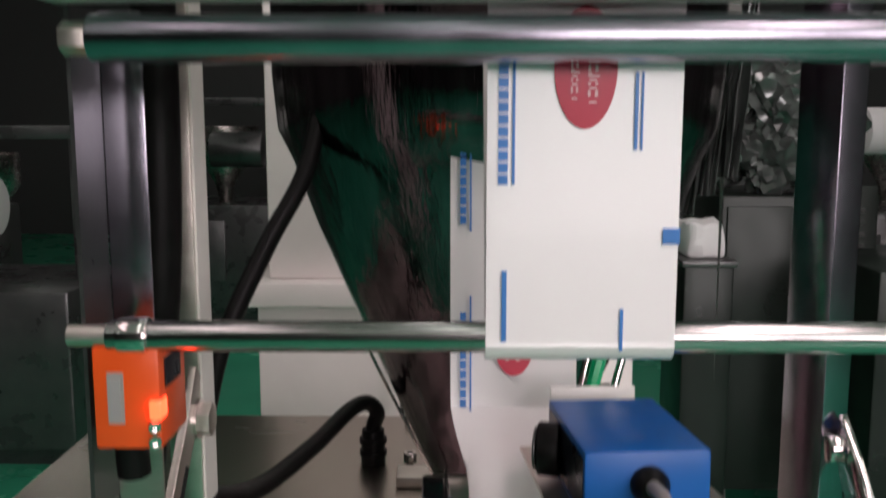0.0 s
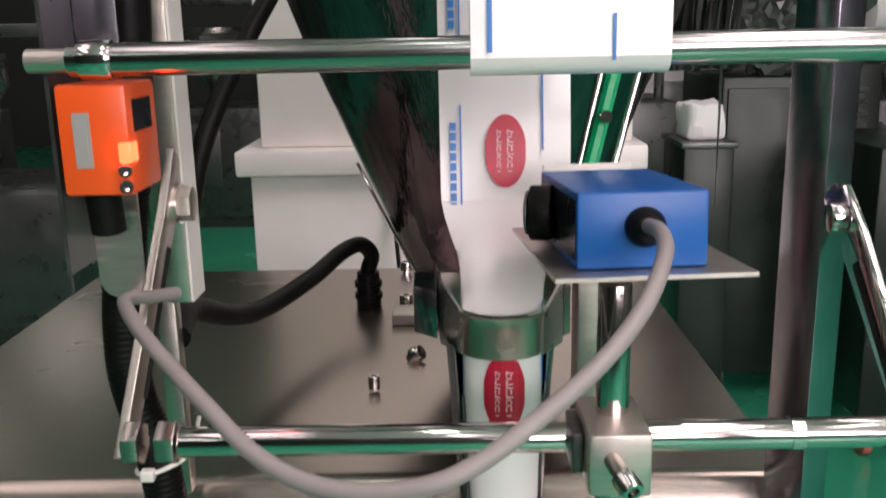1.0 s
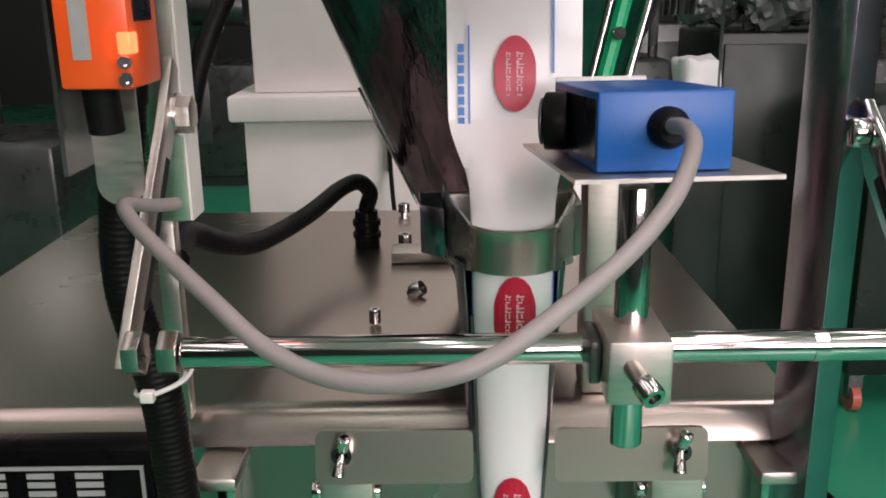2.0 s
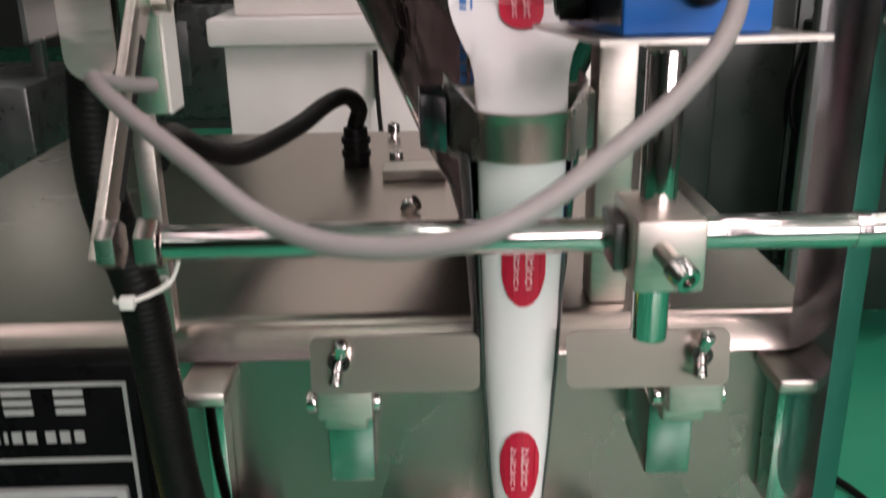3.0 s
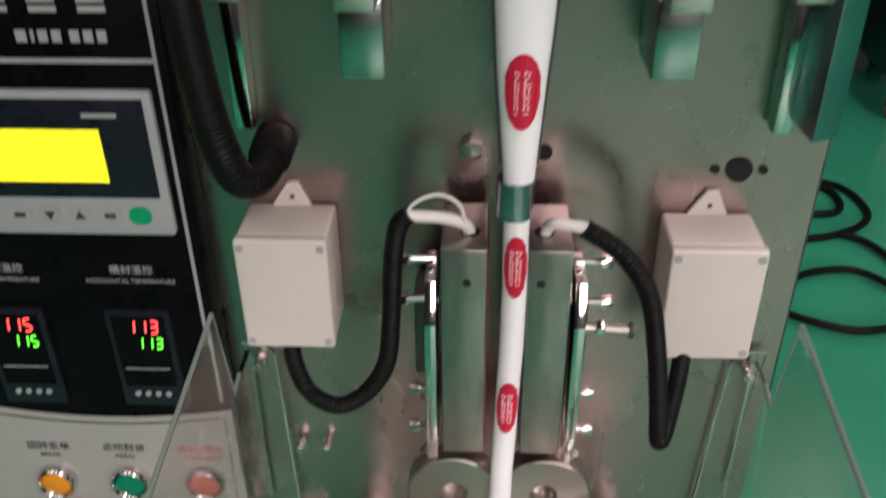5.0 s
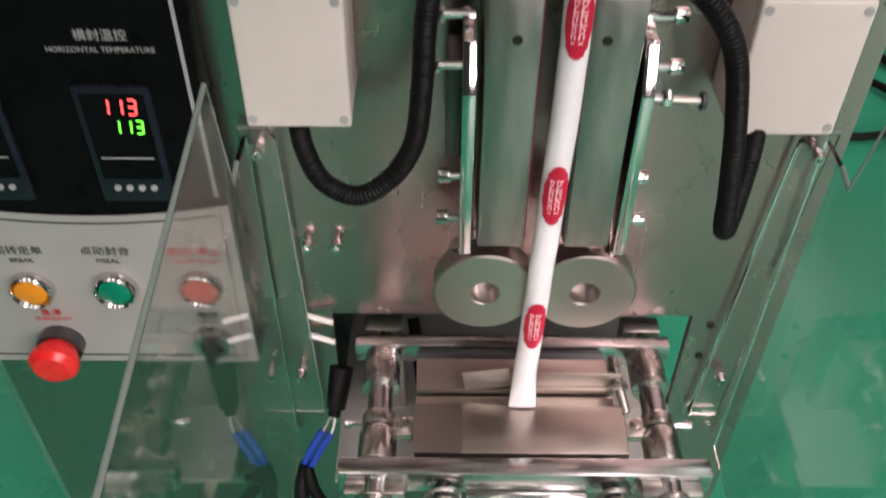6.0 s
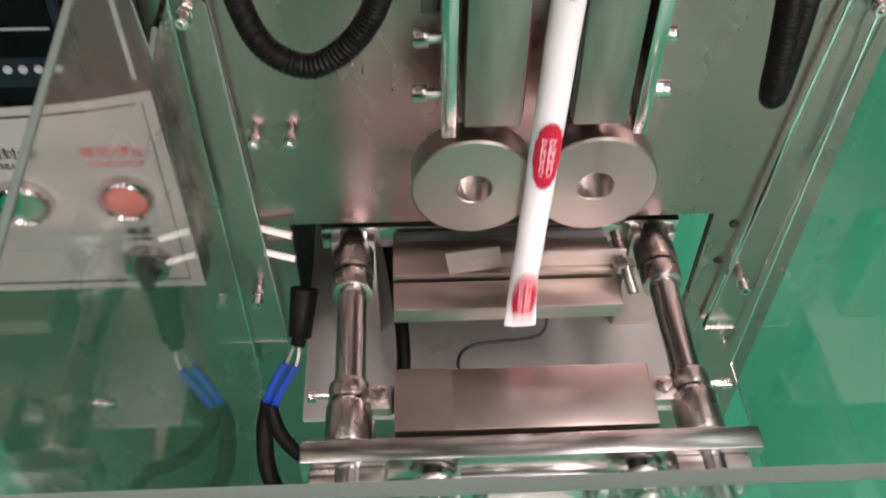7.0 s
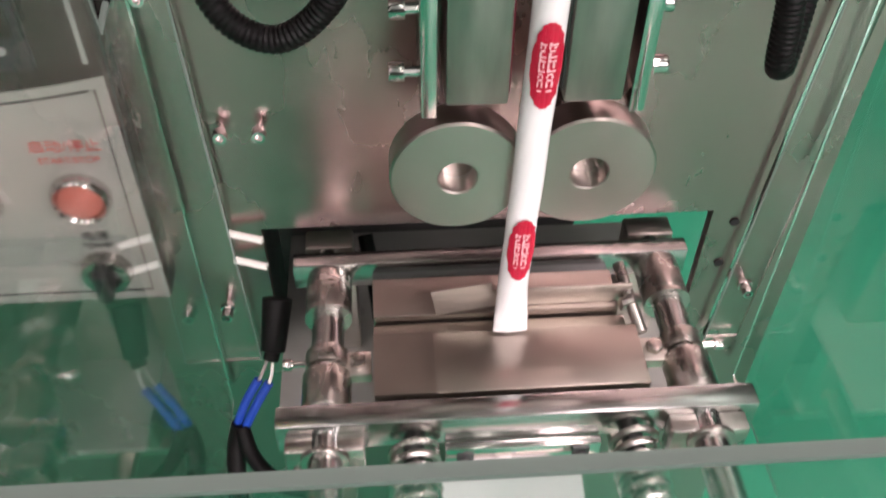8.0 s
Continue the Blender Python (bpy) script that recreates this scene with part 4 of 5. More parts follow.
def jaws():
    """The cross sealing jaws. Both carriages slide on two rods that run front to back."""
    zc = 0.605
    fr = thing("sliding_jaw_stand", (0.006, -0.05, 0.55), "pair of polished guide rods for the cross sealing jaws", "guide rods")
    for x in (-0.116, 0.129):
        part("rod", cyl(B(), (x, 0.06, zc), (x, -0.30, zc), 0.0112, seg=28), ROD, fr)
        part("rear_bush", cyl(B(), (x, 0.012, zc + 0.0), (x, -0.004, zc), 0.016, seg=28, bev=0.001), MACH, fr)
        part("rod_seat", box(B(), x - 0.018, x + 0.018, 0.04, 0.06, 0.36, zc + 0.012, 0.002), STEEL, fr)
        part("front_seat", box(B(), x - 0.015, x + 0.015, -0.302, -0.285, 0.40, zc + 0.014, 0.002), STEEL, fr)
    part("rear_foot", box(B(), -0.14, 0.15, 0.04, 0.10, 0.349, 0.36, 0.001), STEEL, fr)
    part("front_beam", box(B(), -0.14, 0.15, -0.302, -0.27, 0.385, 0.40, 0.001), STEEL, fr)
    for x in (-0.116, 0.129):
        part("side_beam", box(B(), x - 0.008, x + 0.008, -0.27, 0.04, 0.385, 0.40, 0.001), STEEL, fr)
    # moving front jaw, drawn where it stands wide open
    f = thing("front_jaw", (0.006, -0.12, zc), "front cross sealing jaw of heat-tinted steel on a chrome bar", "sealing jaw", "cross sealing jaws")
    part("block", box(B(), -0.084, 0.097, -0.137, -0.087, zc - 0.03, zc + 0.015, 0.0012), JAW, f)
    part("face_left", box(B(), -0.084, -0.0435, -0.1372, -0.0868, zc + 0.0146, zc + 0.0156), JAW, f)
    part("bar", box(B(), -0.147, 0.163, -0.158, -0.141, zc - 0.012, zc + 0.015, 0.0016), ROD, f)
    for x in (-0.116, 0.129):
        part("end_block", box(B(), x - 0.025, x + 0.025, -0.172, -0.158, zc - 0.020, zc + 0.008, 0.0015), MACH, f)
        part("bush", cyl(B(), (x, -0.141, zc), (x, -0.108, zc), 0.0165, seg=28, bev=0.0015), MACH, f)
        part("stop_collar", cyl(B(), (x, -0.104, zc), (x, -0.090, zc), 0.0150, seg=28, bev=0.001), MACH, f)
        part("flange", cyl(B(), (x, -0.172, zc), (x, -0.176, zc), 0.0155, seg=28, bev=0.001), MACH, f)
        s = -1 if x < 0 else 1
        bm = B()
        bolt(bm, (x + s * 0.024, -0.097, zc), (s, 0, 0), 0.0042, 0.006, 0.010)
        part("collar_screw", bm, CHROME, f)
        part("lug", box(B(), x - s * 0.030, x - s * 0.012, -0.112, -0.092, zc - 0.004, zc + 0.005, 0.001), STEEL, f)
        part("lug_nut", hexnut(B(), (x - s * 0.021, -0.102, zc + 0.005), (0, 0, 1), 0.006, 0.005), MACH, f)
        for dx in (-0.019, 0.019):
            part("plate_screw", bolt(B(), (x + dx, -0.172, zc - 0.014), (0, -1, 0), 0.003, 0.003), CHROME, f)
    part("spring_plate", box(B(), -0.040, 0.062, -0.1645, -0.1585, zc - 0.034, zc - 0.010, 0.001), CHROME, f, "bright flat plate between the springs")
    for x in (-0.027, 0.049):
        bm = B()
        box(bm, x - 0.0055, x + 0.0055, -0.1655, -0.1645, zc - 0.031, zc - 0.014, 0.0004)
        bolt(bm, (x, -0.1655, zc - 0.022), (0, -1, 0), 0.0042, 0.007)
        part("plate_bolt", bm, DARK, f)
    for x in (-0.060, 0.083):
        pts = [(x + 0.0148 * math.cos(a), -0.162 - 0.0088 * a / (2 * math.pi), zc - 0.012 + 0.0148 * math.sin(a)) for a in [2 * math.pi * k / 16 for k in range(16 * 10)]]
        part("spring", hose(B(), pts, 0.0026, 8, 1), MACH, f)
        part("spring_rod", cyl(B(), (x, -0.158, zc - 0.012), (x, -0.262, zc - 0.012), 0.0070), DARK, f)
    # moving rear jaw
    r = thing("rear_jaw", (0.006, 0.01, zc), "rear cross sealing jaw of heat-tinted steel with a knife slot", "sealing jaw", "cross sealing jaws")
    part("block", box(B(), -0.084, 0.090, 0.004, 0.040, zc - 0.010, zc + 0.012, 0.0012), JAW, r)
    part("lower_block", box(B(), -0.084, 0.093, -0.026, 0.0015, zc - 0.010, zc + 0.006, 0.0012), JAW, r)
    part("knife_slot", box(B(), -0.083, 0.089, 0.0015, 0.004, zc - 0.009, zc + 0.002), HOLE_SHADE, r)
    part("bar", box(B(), -0.142, 0.152, 0.052, 0.066, zc - 0.008, zc + 0.016, 0.0016), ROD, r)
    part("carrier", box(B(), -0.084, 0.090, 0.040, 0.052, zc - 0.02, zc + 0.006), DARK, r)
    for x in (-0.116, 0.129):
        part("bush", cyl(B(), (x, 0.052, zc), (x, 0.018, zc), 0.0165, seg=28, bev=0.0015), MACH, r)
        part("seal", cyl(B(), (x, 0.018, zc), (x, 0.014, zc), 0.0168, seg=28), MACH, r)
    bm = B()
    box(bm, -0.042, 0.000, 0.004, 0.0052, zc + 0.016, zc + 0.037, 0.0, 2, Matrix.Rotation(radians(-10), 4, "Y") @ Matrix.Rotation(radians(-8), 4, "X"))
    part("deflector", bm, STEEL, r, "small bent steel deflector tab")
    part("deflector_bar", box(B(), -0.002, 0.098, 0.008, 0.0095, zc + 0.013, zc + 0.030, 0.0004), STEEL, r)
    bm = B()
    cyl(bm, (0.092, 0.03, zc + 0.028), (0.101, -0.020, zc + 0.010), 0.0042, bev=0.0006)
    part("knife_pin", bm, MACH, r)
    part("pin_nut", hexnut(B(), (0.096, 0.006, zc + 0.018), (0.2, -1, -0.3), 0.0085, 0.007), MACH, r)
    # scaled about the camera eye to fit its view, jaws meeting at the film
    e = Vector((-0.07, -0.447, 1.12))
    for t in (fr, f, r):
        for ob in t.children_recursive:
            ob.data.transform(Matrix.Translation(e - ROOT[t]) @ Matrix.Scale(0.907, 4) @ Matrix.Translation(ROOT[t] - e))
    return f, r


def chute():
    k = thing("stick_pack", (0.005, -0.25, 0.42), "finished white stick pack lying on the chute", "stick pack")
    part("pack", prism(B(), [(-0.20, 0.480), (-0.30, 0.4535), (-0.301, 0.459), (-0.201, 0.4855)], 0.02, "x", -0.005, 0.001), FILM, k)
    t = thing("discharge_chute", (0, -0.2, 0.3), "white paper-lined discharge chute below the jaws", "chute")
    part("slide", prism(B(), [(-0.335, 0.44), (-0.090, 0.505), (-0.090, 0.509), (-0.335, 0.444)], 0.106, "x", -0.042), PAPER, t)
    part("support", box(B(), -0.03, 0.04, -0.30, -0.19, 0.0, 0.449, 0.003), STEEL, t)


def junction_boxes():
    for x, z in ((-0.1535, 0.9595), (0.1515, 0.9565)):
        t = thing("junction_box", (x, -0.03, z), "beige plastic electrical junction box screwed to the front plate", "junction box", "junction boxes")
        part("body", box(B(), x - 0.0328, x + 0.0328, -0.046, -0.001, z - 0.0465, z + 0.0465, 0.003, 3), BEIGE, t)
        part("lid", box(B(), x - 0.0333, x + 0.0333, -0.056, -0.0465, z - 0.0470, z + 0.0470, 0.0025, 3), BEIGE, t)
        part("ear", prism(B(), [(x - 0.015, z + 0.046), (x + 0.015, z + 0.046), (x + 0.006, z + 0.066), (x - 0.002, z + 0.066)], 0.004, "y", -0.0045, 0.0008), BEIGE, t)
        part("ear_hole", cyl(B(), (x + 0.001, -0.0052, z + 0.054), (x + 0.001, -0.004, z + 0.054), 0.0018, seg=12), HOLE_SHADE, t)
        for dx in (-0.0285, 0.0285):
            for dz in (-0.0405, 0.0405):
                bm = B()
                cyl(bm, (x + dx, -0.0568, z + dz), (x + dx, -0.055, z + dz), 0.0029, seg=16)
                part("screw", bm, GREYB, t)


def key(x, z, r, material, parent):
    part("bezel_ring", spin(B(), (x, -0.029, z), (0, -1, 0), [(r * 0.86, 0.004), (r * 1.05, 0.0085), (r * 1.18, 0.006), (r * 1.22, 0.0), (r * 0.86, 0.0), (r * 0.86, 0.004)], 36), CHROME, parent)
    part("cap", spin(B(), (x, -0.029, z), (0, -1, 0), [(0.0001, 0.0072), (r * 0.7, 0.0072), (r * 0.86, 0.006), (r * 0.86, 0), (0.0001, 0)], 36), material, parent)


SEGMENTS = {"1": "bc", "3": "abcdg", "5": "acdfg"}


def digits(text, h, x, y, z, material, parent):
    """Slanted seven-segment figures."""
    bm = B()
    w, k = h * 0.46, h * 0.060
    for n, c in enumerate(text):
        cx = x + (n - (len(text) - 1) / 2) * h * 0.76
        for sgm in SEGMENTS[c]:
            if sgm in "agd":
                zz = z + {"a": h / 2, "g": 0.0, "d": -h / 2}[sgm]
                lean = 0.12 * (zz - z)
                box(bm, cx - w / 2 + k + lean, cx + w / 2 - k + lean, y, y + 0.0004, zz - k, zz + k)
            else:
                sx = 1 if sgm in "bc" else -1
                up = 1 if sgm in "bf" else -1
                lean = 0.12 * up * h / 4
                box(bm, cx + sx * w / 2 - k + lean, cx + sx * w / 2 + k + lean, y, y + 0.0004, z + up * h / 4 - h * 0.21, z + up * h / 4 + h * 0.21, 0.0, 2, Matrix.Rotation(0.12, 4, "Y"))
    return part("lit_figures", bm, material, parent)


def control_panel():
    t = thing("control_panel", (-0.33, -0.015, 0.9), "black and grey control panel with yellow display and push buttons", "control panel")
    xr = -0.2205
    part("back_box", box(B(), -0.462, xr, -0.026, -0.0005, 0.645, 1.192, 0.002), BLACK, t)

    def arc(x):
        return 0.812 + 0.012 * ((x + 0.325) / 0.11) ** 2
    xs = [-0.462 + (xr + 0.462) * k / 24 for k in range(25)]
    part("grey_face", prism(B(), [(x, arc(x)) for x in xs] + [(xr, 0.648), (-0.462, 0.648)], 0.0012, "y", -0.0285), GREYP, t)
    part("border_line", prism(B(), [(x, arc(x) - 0.006) for x in xs[:-1]] + [(x, arc(x) - 0.0075) for x in reversed(xs[:-1])], 0.0004, "y", -0.0289), INK, t)
    part("border_line", prism(B(), [(xr - 0.006, arc(xr) - 0.008), (xr - 0.007, arc(xr) - 0.008), (xr - 0.010, 0.656), (xr - 0.009, 0.656)], 0.0004, "y", -0.0289), INK, t)
    part("border_line", box(B(), -0.462, xr - 0.009, -0.0289, -0.0285, 0.6555, 0.657), INK, t)
    # silver frame lines on the black part
    part("silver_line", box(B(), -0.462, xr - 0.006, -0.0272, -0.026, 1.1775, 1.180), PRINT, t)
    part("silver_line", box(B(), xr - 0.0085, xr - 0.006, -0.0272, -0.026, 0.83, 1.1775), PRINT, t)
    part("silver_line", box(B(), -0.462, xr - 0.0085, -0.0272, -0.026, 1.124, 1.127), PRINT, t)
    # maker's mark as plain bars
    for x in (-0.263, -0.295, -0.327):
        for k in range(3):
            part("mark_bar", box(B(), x - 0.009, x + 0.009, -0.0268, -0.026, 1.158 + 0.0065 * k, 1.162 + 0.0065 * k), PRINT, t)
    x = -0.257
    for w in (0.006, 0.006, 0.006, 0.0, 0.006, 0.006, 0.002, 0.007):
        if w:
            part("mark_bar", box(B(), x - w, x, -0.0268, -0.026, 1.138, 1.146), PRINT, t)
        x -= w + 0.003
    # display unit
    d = part("display_unit", prism(B(), rounded(-0.405, -0.234, 0.995, 1.106, 0.003), 0.006, "y", -0.032, 0.0008), GREYB, t, "grey text display with a yellow backlight")
    part("bezel", box(B(), -0.399, -0.240, -0.0332, -0.032, 1.026, 1.101, 0.0005), NAVY, d)
    part("screen", box(B(), -0.392, -0.2735, -0.0340, -0.0332, 1.039, 1.079), LCD, d, "glowing yellow screen")
    part("maker_bar", box(B(), -0.283, -0.259, -0.0336, -0.0332, 1.088, 1.091), GREYB, d)
    for k, xk in enumerate((-0.257, -0.279, -0.301, -0.323, -0.345)):
        part("key", prism(B(), rounded(xk - 0.0082, xk + 0.0082, 1.0045, 1.0185, 0.0062), 0.001, "y", -0.0334), GREENPAD if k == 0 else PRINT, d)
        if k in (2, 3):
            s = 1 if k == 2 else -1
            part("arrow", prism(B(), [(xk - 0.004, 1.0115 - 0.003 * s), (xk + 0.004, 1.0115 - 0.003 * s), (xk, 1.0115 + 0.004 * s)], 0.0004, "y", -0.0338), INK, d)
        elif k:
            part("key_bar", box(B(), xk - 0.004, xk + 0.004, -0.0338, -0.0334, 1.0095, 1.0135), INK, d)
    # temperature controllers
    for cx, top, bot, zh, en in ((-0.2785, "113", "113", "横封温控", "HORIZONTAL TEMPERATURE"), (-0.3785, "115", "115", "竖封温控", "VERTICAL TEMPERATURE")):
        c = part("temperature_controller", box(B(), cx - 0.0255, cx + 0.0255, -0.031, -0.026, 0.829, 0.925, 0.001), NAVY, t, "black temperature controller with red and green digits")
        part("window", box(B(), cx - 0.021, cx + 0.021, -0.0316, -0.031, 0.850, 0.920), BLACK, c)
        digits(top, 0.0118, cx + 0.003, -0.0322, 0.9105, LEDR, c)
        digits(bot, 0.0102, cx + 0.006, -0.0322, 0.8945, LEDG, c)
        for k in range(4):
            part("button", cyl(B(), (cx - 0.013 + 0.0085 * k, -0.0324, 0.842), (cx - 0.013 + 0.0085 * k, -0.031, 0.842), 0.0024, seg=14), GREYB, c)
        part("status_bar", box(B(), cx - 0.018, cx + 0.018, -0.0322, -0.0316, 0.868, 0.869), GREYB, c)
        lettering(zh, 0.0085, (cx + 0.002, -0.0266, 0.960), FACE, PRINT, t)
        lettering(en, 0.0052, (cx, -0.0266, 0.950), FACE, PRINT, t)
    # push buttons
    key(-0.384, 0.737, 0.0145, BTNYEL, t)
    key(-0.318, 0.738, 0.0145, BTNGREEN, t)
    key(-0.2535, 0.740, 0.0145, BTNDULL, t)
    for x, zh, en, m in ((-0.384, "回转走单", "BREAK", INK), (-0.318, "点动封合", "MSEAL", INK), (-0.2535, "启动/停止", "START/STOP", INKRED)):
        lettering(zh, 0.0095, (x, -0.0289, 0.777), FACE, m, t)
        lettering(en, 0.0062, (x, -0.0289, 0.767), FACE, m, t)
    part("stop_collar", cyl(B(), (-0.378, -0.040, 0.674), (-0.378, -0.0285, 0.674), 0.0185, seg=32), DARK, t)
    part("stop_button", spin(B(), (-0.378, -0.040, 0.674), (0, -1, 0), [(0.0001, 0.022), (0.014, 0.021), (0.0195, 0.016), (0.020, 0.010), (0.015, 0.0), (0.0001, 0)], 36), BTNRED, t, "red mushroom emergency stop")
    lettering("急停", 0.0085, (-0.378, -0.0289, 0.708), FACE, INKRED, t)
    lettering("EMERGENCY", 0.0052, (-0.378, -0.0289, 0.701), FACE, INKRED, t)
    part("switch_ring", spin(B(), (-0.2545, -0.0285, 0.676), (0, -1, 0), [(0.010, 0.008), (0.0145, 0.008), (0.0165, 0.0), (0.010, 0.0), (0.010, 0.008)], 32), MACH, t)
    part("switch_knob", box(B(), -0.259, -0.250, -0.048, -0.030, 0.664, 0.688, 0.002), DARK, t)
    lettering("电源", 0.0085, (-0.2545, -0.0289, 0.706), FACE, INK, t)
    lettering("POWER", 0.0055, (-0.2545, -0.0289, 0.6985), FACE, INK, t)


def guards():
    for s in (-1, 1):
        t = thing("acrylic_guard", (s * 0.2, -0.15, 0.7), "clear acrylic side guard with polished edges", "guard", "acrylic guards")
        X = -0.202 if s < 0 else 0.208
        outline = [(-0.010, 0.50), (-0.010, 0.872), (-0.040, 0.872), (-0.060, 0.868), (-0.078, 0.958), (-0.336, 0.925), (-0.336, 0.50)]
        part("side_sheet", prism(B(), outline, 0.0034, "x", X - 0.0017), ACR, t)
        edge = outline[2:6]
        for a, b in zip(edge, edge[1:]):
            part("polished_edge", hose(B(), [(X, a[0], a[1] + 0.0006), (X, b[0], b[1] + 0.0006)], 0.0016, 8, 1), ACRE, t)
        # bent flange against the plate, narrowing a little downwards
        low, top, wide = (-0.172, -0.181, -0.026) if s < 0 else (0.172, 0.190, 0.026)
        part("flange", prism(B(), [(low, 0.55), (top, 0.868), (top + wide * 0.25, 0.876), (top + wide, 0.876), (low + wide, 0.55)], 0.005, "y", -0.0085), ACR, t)
        part("flange_edge", hose(B(), [(low, -0.0088, 0.55), (top, -0.0088, 0.868)], 0.0008, 6, 1), ACRE, t)
        part("flange_edge", hose(B(), [(top + wide * 0.25, -0.0065, 0.8765), (top + wide, -0.0065, 0.8765)], 0.0014, 6, 1), ACRE, t)
        for z in (0.862, 0.612):
            bm = B()
            bx = (-0.193 if s < 0 else 0.202) if z > 0.8 else (-0.187 if s < 0 else 0.188)
            bolt(bm, (bx, -0.012, z), (0, -1, 0), 0.0042, 0.008, 0.012)
            hexnut(bm, (bx, -0.0078, z), (0, -1, 0), 0.0055, 0.004)
            part("fixing_screw", bm, CHROME, t)
    f = thing("acrylic_guard", (0, -0.339, 0.7), "clear acrylic front guard sheet with a frosted edge", "guard", "acrylic guards")
    part("front_sheet", box(B(), -0.205, 0.36, -0.3410, -0.3372, 0.50, 0.926), ACR, f)
    part("polished_edge", box(B(), -0.205, 0.36, -0.3411, -0.3371, 0.9262, 0.928), ACRE, f)


def loose_wires():
    t = thing("sensor_plug", (-0.13, -0.03, 0.62), "black plug with blue heat-shrink sleeves and a black cable", "plug")
    part("plug_body", cyl(B(), (-0.149, -0.022, 0.634), (-0.154, -0.046, 0.606), 0.0105, 0.0085, bev=0.001), RUBBER, t)
    part("plug_neck", cyl(B(), (-0.154, -0.046, 0.606), (-0.156, -0.050, 0.601), 0.0055, bev=0.0006), RUBBER, t)
    for dx, dy in ((-0.0045, 0.0), (0.0030, -0.003)):
        part("core_wire", hose(B(), [(-0.1555 + dx * 0.4, -0.049, 0.603), (-0.158 + dx * 0.8, -0.054 + dy, 0.595), (-0.162 + dx, -0.058 + dy, 0.586)], 0.0012, 8), WHITEPL if dx > 0 else GREYC, t)
        part("blue_sleeve", hose(B(), [(-0.161 + dx, -0.057 + dy, 0.589), (-0.171 + dx, -0.064 + dy, 0.574), (-0.180 + dx * 0.8, -0.070 + dy, 0.556)], 0.0032, 10), WIREB, t)
    part("cable", hose(B(), [(-0.181, -0.071, 0.557), (-0.186, -0.082, 0.538), (-0.183, -0.110, 0.520), (-0.165, -0.140, 0.510), (-0.140, -0.165, 0.49)], 0.0068, 12), RUBBER, t)
    part("cable", hose(B(), [(-0.180, -0.074, 0.556), (-0.172, -0.092, 0.545), (-0.155, -0.108, 0.540), (-0.130, -0.115, 0.535), (-0.11, -0.12, 0.50)], 0.0055, 12), RUBBER, t)
    p = thing("wire_clips", (-0.163, -0.01, 0.66), "two white wire clips at the window edge", "wire clip")
    for z in (0.680, 0.655):
        part("clip", cyl(B(), (-0.176, -0.006, z + 0.002), (-0.154, -0.012, z), 0.0026), WHITEPL, p)
    c = thing("jaw_cable", (-0.07, 0.0, 0.6), "black heater cable behind the jaws", "cable")
    part("cable_sheath", hose(B(), [(-0.088, 0.03, 0.64), (-0.082, 0.0, 0.615), (-0.078, -0.03, 0.59), (-0.078, -0.06, 0.575), (-0.085, -0.09, 0.57)], 0.0055, 12), RUBBER, c)
    w = thing("thin_wire", (0.0, -0.03, 0.57), "thin dark wire on the chamber floor", "wire")
    part("strand", hose(B(), [(-0.03, -0.07, 0.567), (-0.035, -0.045, 0.567), (-0.02, -0.03, 0.568), (0.03, -0.026, 0.572), (0.036, -0.018, 0.60)], 0.0014, 8), DARK, w)


